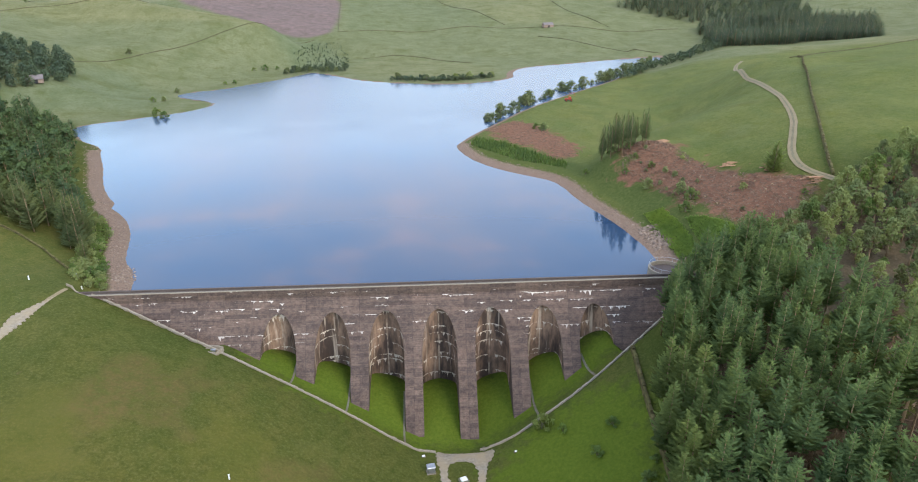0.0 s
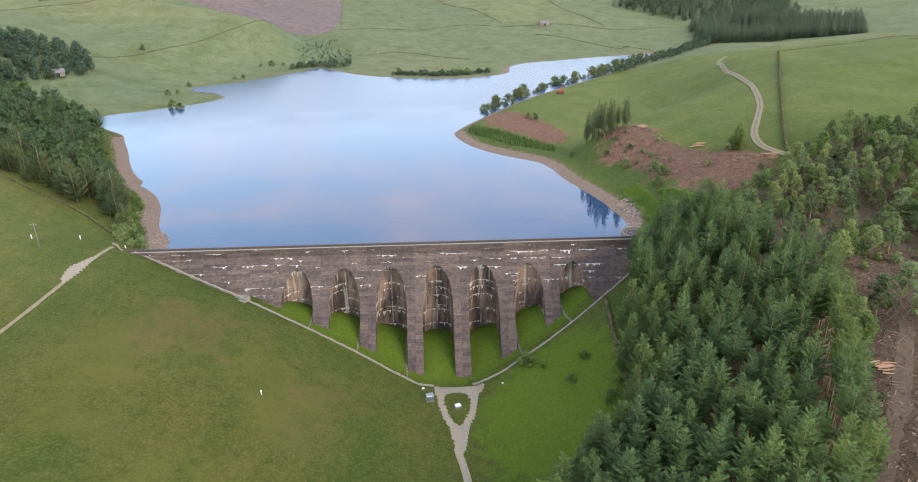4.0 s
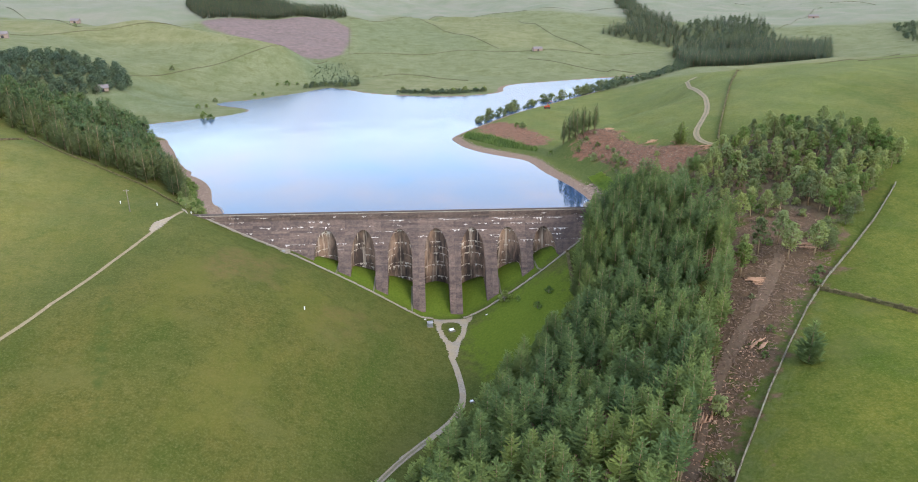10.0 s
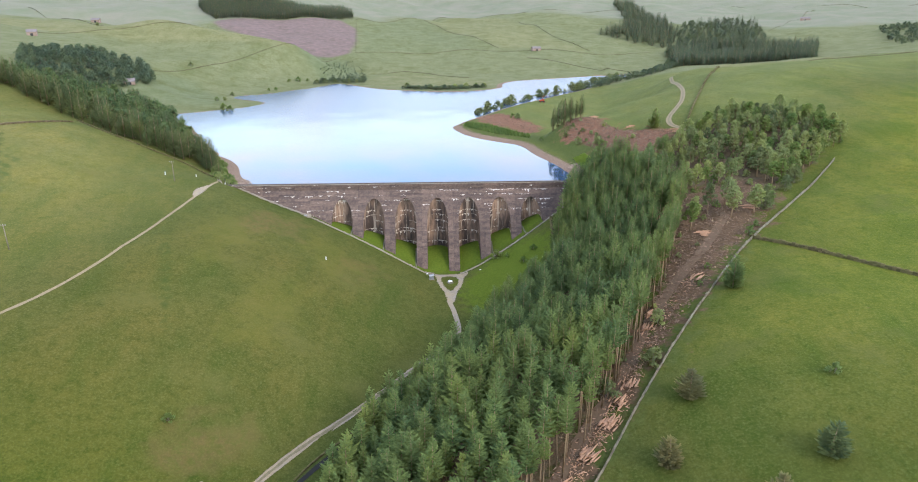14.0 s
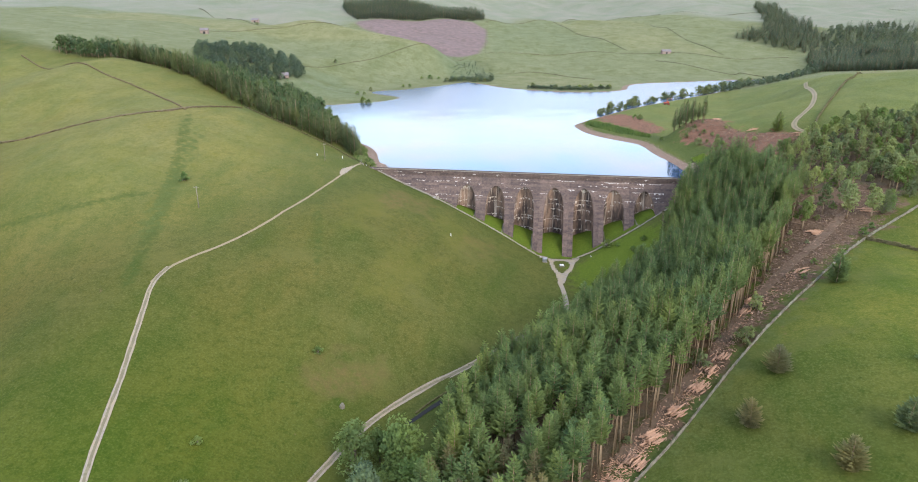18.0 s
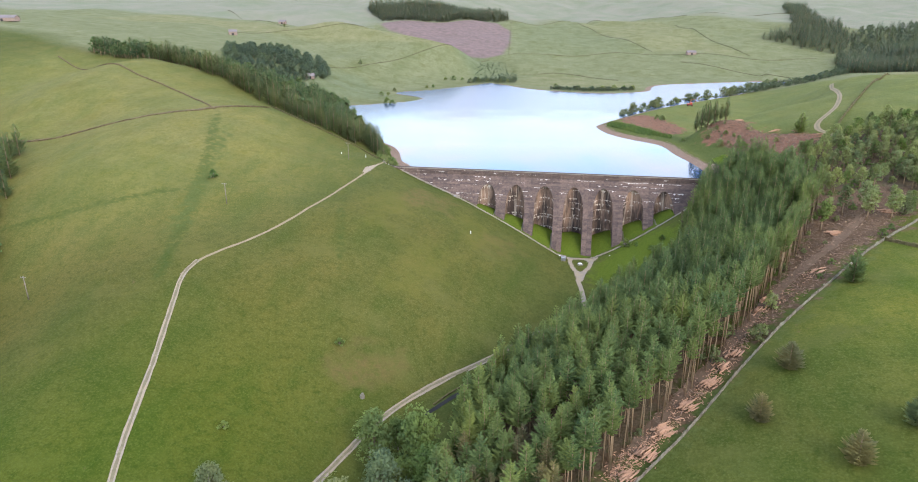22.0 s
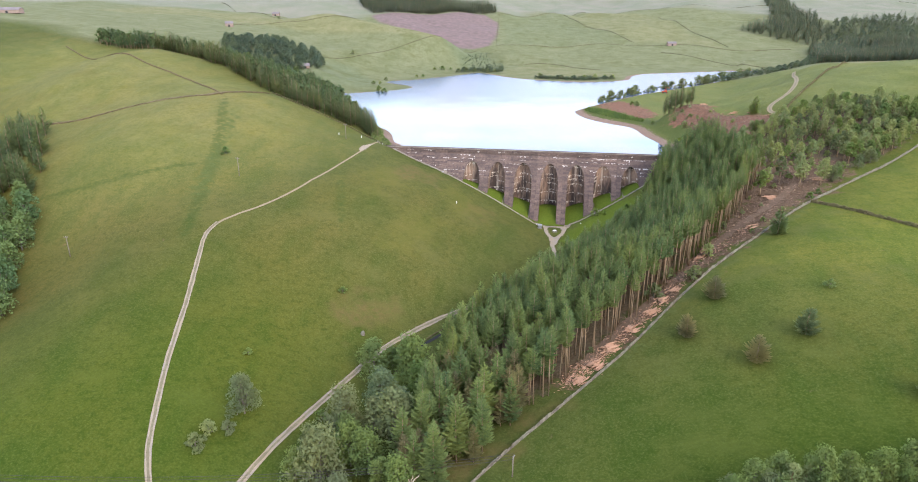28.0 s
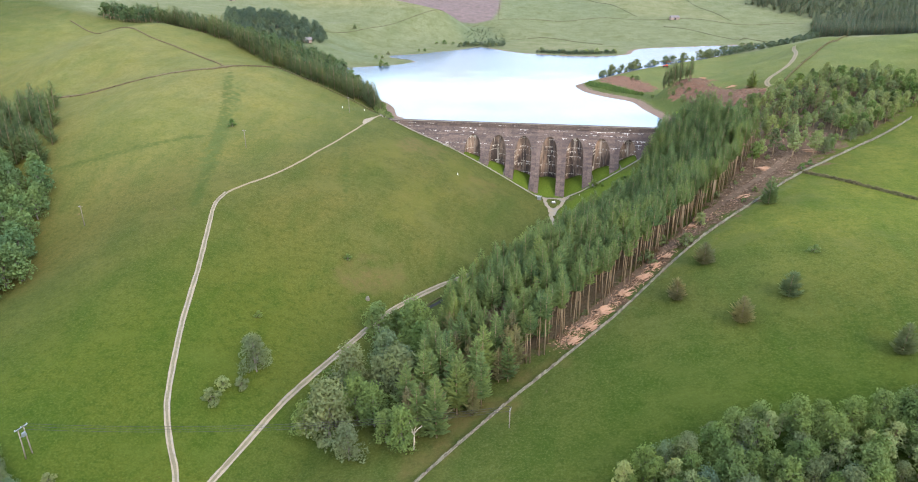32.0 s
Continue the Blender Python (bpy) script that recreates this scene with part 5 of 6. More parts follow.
loop = thing("forecourt", "pale gravel forecourt and turning loop below the dam", "forecourt", kind="structure")
part("surface", mesh_of("forecourt", *outline([(-2.5, -26.5), (1, -28.3), (8, -28.8), (12, -28.5), (12.5, -30.5), (10, -34), (9, -41), (6.6, -47), (5, -56), (2.6, -56), (1.8, -47.5), (-0.6, -41), (-1.4, -34)], 0.1,
                                              [(0.4, -32), (8, -32), (7.3, -40.5), (4.6, -46), (3.6, -46), (1, -40.5)]), GRAVEL, True), loop)
patch = thing("gravel_patch", "worn gravel turning place at the dam's end", "gravel patch", kind="structure")
part("surface", mesh_of("gravel_patch", *outline([(-96, -2), (-97, -8), (-100, -14), (-100.6, -19), (-99, -24), (-98, -24), (-96.7, -14)], 0.1), GRAVEL, True), patch)


# ---- small things round the dam ----
def kiosk(x, y, turn=10):
    ob = thing("kiosk", "small grey metal kiosk on a concrete plinth", "kiosk", (x, y, gz(x, y)), turn=turn)
    part("plinth", Shape().box((-1.1, -0.9, -0.4), (1.1, 0.9, 0.15), bevel=0.03).mesh("plinth", COPING), ob)
    part("body", Shape().box((-0.9, -0.7, 0.15), (0.9, 0.7, 1.75), bevel=0.02).mesh("kiosk_body", GREY_METAL), ob)
    part("roof", Shape().box((-1.05, -0.85, 1.75), (1.05, 0.85, 1.9), bevel=0.12).mesh("kiosk_roof", GREY_METAL), ob)
    for sx in (-0.45, 0.45):
        part("door", Shape().box((sx - 0.4, -0.74, 0.25), (sx + 0.4, -0.705, 1.65)).mesh("kiosk_door", GREY_METAL), ob)


def valve_box(x, y, s=1.0):
    ob = thing("valve_chamber", "low stone chamber with a white cap on the grass", "valve chamber", (x, y, gz(x, y)), turn=20)
    part("base", Shape().box((-1.0 * s, -0.8 * s, -0.4), (1.0 * s, 0.8 * s, 0.55 * s), bevel=0.06).mesh("chamber_base", STONE), ob)
    part("cap", Shape().box((-0.7 * s, -0.55 * s, 0.55 * s), (0.7 * s, 0.55 * s, 0.85 * s), bevel=0.1).mesh("chamber_cap", PAINT), ob)


kiosk(-3.3, -35.5)
valve_box(4.2, -38.5, 1.1)
valve_box(-5, -30, 0.5)
valve_box(17, -33, 0.4)
valve_box(8, -78.5, 0.7)
valve_box(4.3, -82, 0.6)


def small_chamber():
    """The fenced meter chamber on the kerb wall."""
    x, y = -57, -12
    ob = thing("meter_chamber", "square walled chamber with a grey hatch beside the kerb wall", "chamber", (x, y, gz(x, y)), turn=-17)
    for a, b in (((-2, -1.6), (2, -1.3)), ((-2, 1.3), (2, 1.6)), ((-2, -1.29), (-1.7, 1.29)), ((1.7, -1.29), (2, 1.29))):
        part("kerb", Shape().box((*a, -0.8), (*b, 0.5), bevel=0.03).mesh("kerb", COPING), ob)
    part("hatch", Shape().box((-0.6, -0.5, -0.5), (0.6, 0.5, 0.35), bevel=0.05).mesh("hatch", GREY_METAL), ob)


small_chamber()


def marker_post(x, y, h=1.2, label="short white marker post in the grass"):
    ob = thing("marker_post", label, "post", (x, y, gz(x, y)), "white marker posts")
    part("shaft", Shape().box((-0.12, -0.12, -0.3), (0.12, 0.12, h - 0.12), bevel=0.02).mesh("post_shaft", PAINT), ob)
    part("cap", Shape().box((-0.16, -0.16, h - 0.12), (0.16, 0.16, h), bevel=0.08).mesh("post_cap", PAINT), ob)


for x, y in ((-43, -53), (-118, 0), (-106, 3), (-94.5, 5), (-99, 12)):
    marker_post(x, y)


POLE_TOPS = {}


def power_pole(name, x, y, h=8.5, arm=1.8, turn=0):
    ob = thing("power_pole", "weathered wooden power pole with a short crossarm", "power pole", (x, y, gz(x, y)), "power poles", turn=turn)
    part("pole", Shape().tube([(0, 0, -0.8), (0, 0, h)], [0.17, 0.11], 8).mesh("pole", WOOD, True), ob)
    part("crossarm", Shape().box((-arm / 2, -0.2, h - 0.55), (arm / 2, -0.09, h - 0.4)).mesh("crossarm", WOOD), ob)
    for sx in (-arm / 2 + 0.1, 0.0, arm / 2 - 0.1):
        part("insulator", Shape().tube([(sx, -0.15, h - 0.42), (sx, -0.15, h - 0.15)], [0.07, 0.05], 6).mesh("insulator", GREY_METAL, True), ob)
    POLE_TOPS[name] = (x, y, gz(x, y) + h - 0.2)


power_pole("a", -111, -9)
power_pole("b", -136, -84)
power_pole("c", -179, -141)
power_pole("e", -3, -221, 6, 1.5, 80)


def double_pole(x, y, turn, h=8.8):
    """Two poles under one crossarm, with a transformer between them."""
    ob = thing("transformer_pole", "double wooden pole carrying a crossarm and grey transformer", "power pole", (x, y, gz(x, y)), "power poles", turn=turn)
    for sx in (-0.7, 0.7):
        part("pole", Shape().tube([(sx * 1.25, 0, -0.8), (sx, 0, h - 0.5 + 0.4 * sx)], [0.17, 0.12], 8).mesh("pole", WOOD, True), ob)
    part("crossarm", Shape().box((-1.7, -0.2, h - 0.5), (1.7, -0.06, h - 0.32)).mesh("crossarm", GREY_METAL), ob)
    part("brace", Shape().box((-0.9, -0.16, h - 2.9), (0.9, -0.06, h - 2.75)).mesh("brace", GREY_METAL), ob)
    part("transformer", Shape().box((-0.5, -0.75, h - 2.7), (0.5, -0.2, h - 1.7), bevel=0.08).mesh("transformer", GREY_METAL), ob)
    for sx in (-1.5, 0.0, 1.5):
        part("insulator", Shape().tube([(sx, -0.13, h - 0.33), (sx, -0.13, h)], [0.08, 0.05], 6).mesh("insulator", PAINT, True), ob)
    POLE_TOPS["d"] = (x, y, gz(x, y) + h)


double_pole(-117, -247.5, 78)


def wire(a, b, off):
    (ax, ay, az), (bx, by, bz) = POLE_TOPS[a], POLE_TOPS[b]
    pts = [(ax + (bx - ax) * t, ay + (by - ay) * t + off, az + (bz - az) * t - 3.0 * 4 * t * (1 - t)) for t in [k / 12 for k in range(13)]]
    tagged(new("power_wire", Shape().tube(pts, 0.05, 4).mesh("power_wire", BLACK)), "thin dark power wire across the valley", "wire", "power wires")


for off in (-1.0, 0.0, 1.0):
    wire("d", "e", off)


def overflow():
    x, y, r = 66, 9.0, 5.2
    ob = thing("overflow_shaft", "round concrete overflow with a ring wall and railing in the lake", "overflow", (x, y, 0))
    n = 28
    ring = Shape()
    for k in range(n):
        a, b = 2 * math.pi * k / n, 2 * math.pi * (k + 1) / n
        vs = [(q * math.cos(t), q * math.sin(t), z) for z in (-6, -1.3) for q in (r, r - 0.5) for t in (a, b)]
        ring.add(vs, [(0, 1, 5, 4), (3, 2, 6, 7), (4, 5, 7, 6)])
    part("ring_wall", ring.mesh("ring_wall", COPING), ob)
    part("floor", Shape().tube([(0, 0, -6), (0, 0, -2.4)], 4.65, n).mesh("overflow_floor", PARAPET), ob)
    rail = Shape()
    part("handrail", rail.tube([(4.95 * math.cos(2 * math.pi * k / n), 4.95 * math.sin(2 * math.pi * k / n), -0.2) for k in range(n + 1)], 0.05, 5).mesh("handrail", GREY_METAL), ob)
    for k in range(0, n, 2):
        a = 2 * math.pi * k / n
        part("railing_post", Shape().box((4.95 * math.cos(a) - 0.04, 4.95 * math.sin(a) - 0.04, -1.3), (4.95 * math.cos(a) + 0.04, 4.95 * math.sin(a) + 0.04, -0.2)).mesh("railing_post", GREY_METAL), ob)


overflow()


# steps and drains beside the buttress feet
def channel(points, label):
    v, f = ribbon(points, (-0.2, 0.2), 0.14, 1.0)
    s = Shape().add(v, f)
    v2, f2 = ribbon(points, (-0.28, -0.2), 0.26, 1.0)
    s.add(v2, f2)
    tagged(new("drain_channel", s.mesh("drain_channel", STONE)), label, "drain", "drains at the dam's foot")


for pts in ([(-9.8, -8), (-9.8, -25), (-9, -27)], [(-23.8, -8), (-24, -21.5)], [(-37.8, -6), (-38, -17)], [(38, -8), (39, -20)], [(24, -9), (24, -25)], [(10, -26), (10, -28.5)]):
    channel(pts, "narrow pale concrete drain beside a buttress")


# ---- stream ----
v, f = ribbon([(-14, -120), (-24, -131), (-33, -140), (-38, -147), (-44, -156)], (-0.7, 0.7), 0.12, 1.2, 0.1)
tagged(new("stream", mesh_of("stream", v, f, STREAM, True)), "narrow dark stream beside the track", "water", kind="structure")
stone_wall([(-16, -119), (-26, -130), (-35, -139), (-40, -147)], "low dark stone stream bank", 0.4, 0.3, TURF)


# ---- felled timber ----
LOGS = []
for k in range(4):
    r, l = 0.12 + 0.025 * k, 2.6 + 0.4 * k
    LOGS.append(Shape().tube([(-l / 2, 0, 0), (0, 0.02, 0.01), (l / 2, 0, 0)], [r * 1.1, r, r * 0.9], 7).mesh("log", LOG, False))


def log_pile(x, y, turn, count, spread=1.25):
    rng = random.Random(int(x * 7 + y))
    ob = thing("log_pile", "loose pile of freshly cut orange-brown logs", "log pile", (x, y, gz(x, y)), "log piles")
    z0 = gz(x, y)
    count = int(count * 1.4)
    for k in range(count):
        layer = 0 if k < count * 0.5 else 1 if k < count * 0.83 else 2
        a = radians(turn + rng.gauss(0, 5))
        dx, dy = rng.gauss(0, 0.7), (rng.uniform(-1, 1) * (2.0 - 0.7 * layer)) * spread
        px, py = dx * math.cos(a) - dy * math.sin(a), dx * math.sin(a) + dy * math.cos(a)
        h = gz(x + px, y + py) - z0 + 0.14 + 0.26 * layer
        part("log", rng.choice(LOGS), ob, m=pose(px, py, h, rng.uniform(0, 360), rng.uniform(-3, 3), math.degrees(a)))


for x, y, t, n in ((13, -188, 50, 16), (17.5, -182, 55, 22), (22, -175.5, 40, 24), (28.5, -168, 45, 18), (34.5, -161, 50, 24), (38.5, -155, 48, 12), (42, -150, 55, 10), (54, -127, 60, 10), (58, -119, 50, 18), (76, -105, 40, 8),
                   (114, -60, 10, 12), (91, -74, 0, 10), (96, 100, 20, 10), (106, 60, 10, 8), (112, 46, 0, 8), (118, 30, 0, 10)):
    log_pile(x, y, t, n)


def brash():
    """Broken branches, chips and stumps strewn over the felled ground."""
    rng = random.Random(77)
    s = Shape()
    for poly, n in zip(FELLED, (8000, 4000, 1200)):
        p = np.array(poly)
        lo, hi = p.min(0), p.max(0)
        q = np.column_stack([np.random.default_rng(n).uniform(lo[0], hi[0], n * 3), np.random.default_rng(n + 1).uniform(lo[1], hi[1], n * 3)])
        q = q[inside(p, q[:, 0], q[:, 1])][:n]
        for (x, y), z in zip(q, ground_z(q[:, 0], q[:, 1])):
            a, l, w = rng.uniform(0, math.pi), 0.75 * rng.expovariate(1.0) + 0.3, rng.uniform(0.04, 0.11)
            ca, sa = math.cos(a) * l / 2, math.sin(a) * l / 2
            nx, ny, t = -math.sin(a) * w, math.cos(a) * w, rng.uniform(-0.1, 0.25)
            s.add([(x - ca - nx, y - sa - ny, z + 0.02), (x + ca - nx, y + sa - ny, z + 0.05 + t), (x + ca + nx, y + sa + ny, z + 0.05 + t), (x - ca + nx, y - sa + ny, z + 0.02), (x, y, z + 0.14 + t / 2 + w)],
                  [(0, 1, 4), (1, 2, 4), (2, 3, 4), (3, 0, 4)])
    tagged(new("brash", s.mesh("brash", BRASH)), "pale broken branches strewn over the felled ground", "brash", kind="stuff")


brash()


def wood_chips():
    """Pale chips and offcuts left between the log piles and the wall."""
    rng = random.Random(12)
    line = along([(9, -189), (20, -177), (31, -164.5), (42, -150), (57, -124), (74, -106)], 0.5)
    s = Shape()
    q = []
    for _ in range(1150):
        k = min(int(rng.expovariate(1.0) * len(line) * 0.32), len(line) - 1)
        q.append((line[k][0] + rng.gauss(0, 1.7), line[k][1] + rng.gauss(0, 1.7)))
    q = np.array(q)
    for (x, y), z in zip(q, ground_z(q[:, 0], q[:, 1])):
        a, l, w = rng.uniform(0, math.pi), rng.uniform(0.12, 0.5), rng.uniform(0.05, 0.12)
        c, d = math.cos(a), math.sin(a)
        s.add([(x - l * c + w * d, y - l * d - w * c, z + 0.05), (x + l * c + w * d, y + l * d - w * c, z + 0.07), (x + l * c - w * d, y + l * d + w * c, z + 0.07), (x - l * c - w * d, y - l * d + w * c, z + 0.05), (x, y, z + 0.12 + w)],
              [(0, 1, 4), (1, 2, 4), (2, 3, 4), (3, 0, 4)])
    tagged(new("wood_chips", s.mesh("wood_chips", LOG)), "pale orange chips and offcuts strewn beside the log piles", "wood chips", kind="stuff")


wood_chips()
skid = thing("skid_trail", "rutted bare earth trail through the felled strip", "trail", kind="structure")
v, f = ribbon([(104, -62), (88, -84), (70, -104), (56, -122), (46, -140), (36, -153), (24, -168), (14, -181)], (-1.6, -0.8, 0, 0.8, 1.6), 0.08, 1.2, 0.35)
part("surface", mesh_of("skid_trail", v, f, EARTH, True), skid)
STUMP = Shape().tube([(0, 0, -0.3), (0, 0, 0.35)], [0.34, 0.25], 8).mesh("stump", BARK)
for k, (x, y) in enumerate(np.concatenate([scatter(FELLED[0], 9.0, 41), scatter(FELLED[1], 9.0, 42)])[:110]):
    ob = tagged(new("tree_stump", STUMP), "low cut tree stump in brown felled ground", "stump", "tree stumps")
    ob.matrix_basis = pose(x, y, gz(x, y), 0, 0, 37 * k)

# ---- single trees and shrubs ----
field_pine = [conifer_meshes(k, 7.6, 0.08, 3.3, 15, 10, mt, BARK) for k, mt in ((51, RUSTY), (52, PINE))]
young_spruce = conifer_meshes(53, 11, 0.03, 3.9, 14, 10, SPRUCE)
bushes = [broad_meshes(k, 3.6, 2.3, 9, 55, m, None, 0.06, 0.28) for k, m in ((54, BROAD), (55, GREY_LEAF), (56, PALE_LEAF))]
pine_kinds = [tree_kind("field_pine", lab, m, "pines in the field") for m, lab in zip(field_pine, ("small brownish open pine tree standing in pasture", "small dark green pine tree standing in pasture"))]
spruce_kind = [tree_kind("young_spruce", "young dark green spruce with branches to the ground", young_spruce, "single spruces")]
bush_kinds = [tree_kind("bush", lab, m, "bushes", "bush") for m, lab in zip(bushes, ("round dark green bush in grass", "round grey-green bush in grass", "round light green bush in grass"))]
plant(pine_kinds[:1], np.array([(42, -177), (52, -161), (56.5, -192)], float), 61, 0.9, 1.1)
plant(pine_kinds[1:], np.array([(70, -184), (88, -209)], float), 60, 0.95, 1.15)
plant(spruce_kind, np.array([(82, -116), (112, 43.0)]), 62, 0.9, 1.0)
plant([willow_kinds[0]], np.array([(-79, -204.0)]), 63, 0.95, 1.0)
plant(bush_kinds[1:], np.array([(-84, -214), (-85, -220), (-80, -212), (57, -126), (49, -146), (42, -140), (36, -152)], float), 64, 1.1, 1.6)
plant(bush_kinds[:1], np.array([(-72, -138), (-151, -66), (-88, -182), (82, -164), (46, -48), (43, -52), (40, -56), (38, -38), (33, -44), (28, -33), (24, -29), (40, -70), (36, -66), (103, -82), (108, -76), (-60, -196), (-54, -188)], float), 65, 0.55, 1.15)
boulder = Shape()
for k in range(1):
    boulder.tube([(0, 0, -0.4), (0.1, 0, 0.6), (0.2, 0.1, 1.3)], [0.9, 0.75, 0.3], 7)
ob = tagged(new("boulder", boulder.mesh("boulder", STONE)), "grey weathered boulder in the grass", "boulder")
ob.matrix_basis = pose(-60.5, -152.5, gz(-60.5, -152.5))


def dead_tree(x, y):
    ob = thing("dead_tree", "bare pale forked dead tree trunk", "tree", (x, y, gz(x, y)))
    part("trunk", Shape().tube([(0, 0, -0.5), (0.2, 0, 2.6), (0.1, 0.2, 4.9)], [0.3, 0.24, 0.18], 7).mesh("dead_trunk", DEAD_WOOD, True), ob)
    for a, l, up in ((0.4, 2.2, 3.6), (1.3, 1.4, 2.2), (2.4, 2.0, 4.4), (3.9, 1.2, 3.0), (5.0, 1.8, 2.0), (5.7, 1.0, 4.6)):
        ca, sa = math.cos(a), math.sin(a)
        part("limb", Shape().tube([(0.1, 0.1, 4.6), (0.5 * l * ca, 0.5 * l * sa, 4.6 + 0.4 * up), (0.9 * l * ca, 0.9 * l * sa + 0.4, 4.6 + 0.5 * up), (l * ca, l * sa, 4.6 + 0.7 * up)], [0.18, 0.13, 0.09, 0.04], 6).mesh("dead_limb", DEAD_WOOD, True), ob)


dead_tree(-26, -229)



# scrub growing up on the felled ground
regrowth = np.concatenate([scatter(FELLED[1], 13.0, 91), scatter([(75, 110), (80, 116), (92, 60), (88, 40), (84, 50), (80, 70)], 5.5, 92), scatter(FELLED[0], 15.0, 93)])
plant(bush_kinds, regrowth, 94, 0.25, 0.7)

plant(willow_kinds + oak_kinds[:1], np.array([(-121, -254), (-117, -256), (-124, -250), (-113, -258), (-128, -256)], float), 95, 0.35, 0.55)
plant(bush_kinds[1:2], np.array([(-108, -253.0)]), 96, 0.9, 1.0)

# ---- lake shores ----
plant([tree_kind("shore_conifer", "slender dark conifer in a clump by the shore", m, "shore conifers") for m in [conifer_meshes(k, 15, 0.22, 2.3, 10, 8, PINE) for k in (18, 19)]], scatter([(70, 100), (76, 116), (88, 112), (90, 98), (82, 90), (73, 91)], 4.6, 66), 67, 0.7, 1.12)
plant(bush_kinds[:1] + bush_kinds[2:], np.array([(86, 53), (80, 68), (76, 83), (87, 46), (83, 40), (94, 14), (90, 8), (66, 104), (61, 196), (64, 190)], float), 68, 0.7, 1.3)
plant(bush_kinds, np.array([(-183, 299), (-178, 305), (-182, 343), (-156, 379), (-150, 384), (-140, 452), (-131, 461), (-148, 444), (-160, 254), (-166, 257), (-20, 397), (-8, 392), (4, 390), (14, 384), (28, 392), (40, 396), (51, 402), (60, 404)], float), 70, 0.8, 1.7)


def reeds():
    rng = random.Random(5)
    s = Shape()
    for x, y in scatter([(26, 178), (40, 163), (63, 124), (60, 117), (40, 133), (22, 163)], 1.1, 43):
        z, a, h = gz(x, y), rng.uniform(0, 6.3), rng.uniform(1.0, 2.2)
        ca, sa = 0.5 * math.cos(a), 0.5 * math.sin(a)
        s.add([(x - ca, y - sa, z), (x + ca, y + sa, z), (x + sa * 0.5, y - ca * 0.5, z + h), (x - 0.8 * sa, y + 0.8 * ca, z)], [(0, 1, 2), (1, 3, 2), (3, 0, 2)])
    tagged(new("reeds", s.mesh("reeds", BROAD)), "tall dark green rushes along the bank", "reeds", kind="stuff")


reeds()
west_bank = scatter([(-90, 8), (-94, 28), (-103, 48), (-113, 66), (-119, 64), (-112, 44), (-106, 24), (-99, 8)], 2.3, 73)
plant(bush_kinds[:1] + bush_kinds[2:], west_bank[line_distance(SHORE, west_bank[:, 0], west_bank[:, 1]) > 6.2], 74, 0.4, 0.85)


def bracken(poly, step, seed):
    """A dense low bank of fronds."""
    rng = random.Random(seed)
    s = Shape()
    spots = scatter(poly, step, seed)
    for (x, y), z in zip(spots, ground_z(spots[:, 0], spots[:, 1])):
        h = rng.uniform(0.3, 0.75)
        for k in range(5):
            a, l = rng.uniform(0, 6.3), rng.uniform(0.4, 0.8)
            ca, sa = math.cos(a), math.sin(a)
            s.add([(x, y, z - 0.1), (x + l * ca - 0.14 * sa, y + l * sa + 0.14 * ca, z + h * 0.9), (x + 1.4 * l * ca, y + 1.4 * l * sa, z + h * 0.75), (x + l * ca + 0.14 * sa, y + l * sa - 0.14 * ca, z + h * 0.9)], [(0, 1, 2), (0, 2, 3)])
    tagged(new("bracken", s.mesh("bracken", BRACKEN)), "dense bright green bracken bank above the beach", "bracken", kind="stuff")


bracken([(74, 52), (79, 50), (80, 36), (79, 23), (77, 15), (73, 17), (74, 32)], 0.42, 75)
bracken([(82, 36), (86, 31), (91, 14), (92, 8), (85, 7), (80, 19)], 0.42, 76)


plant(bush_kinds[:1] + bush_kinds[2:], scatter(EAST_WOOD, 8.5, 78), 79, 0.5, 1.0)


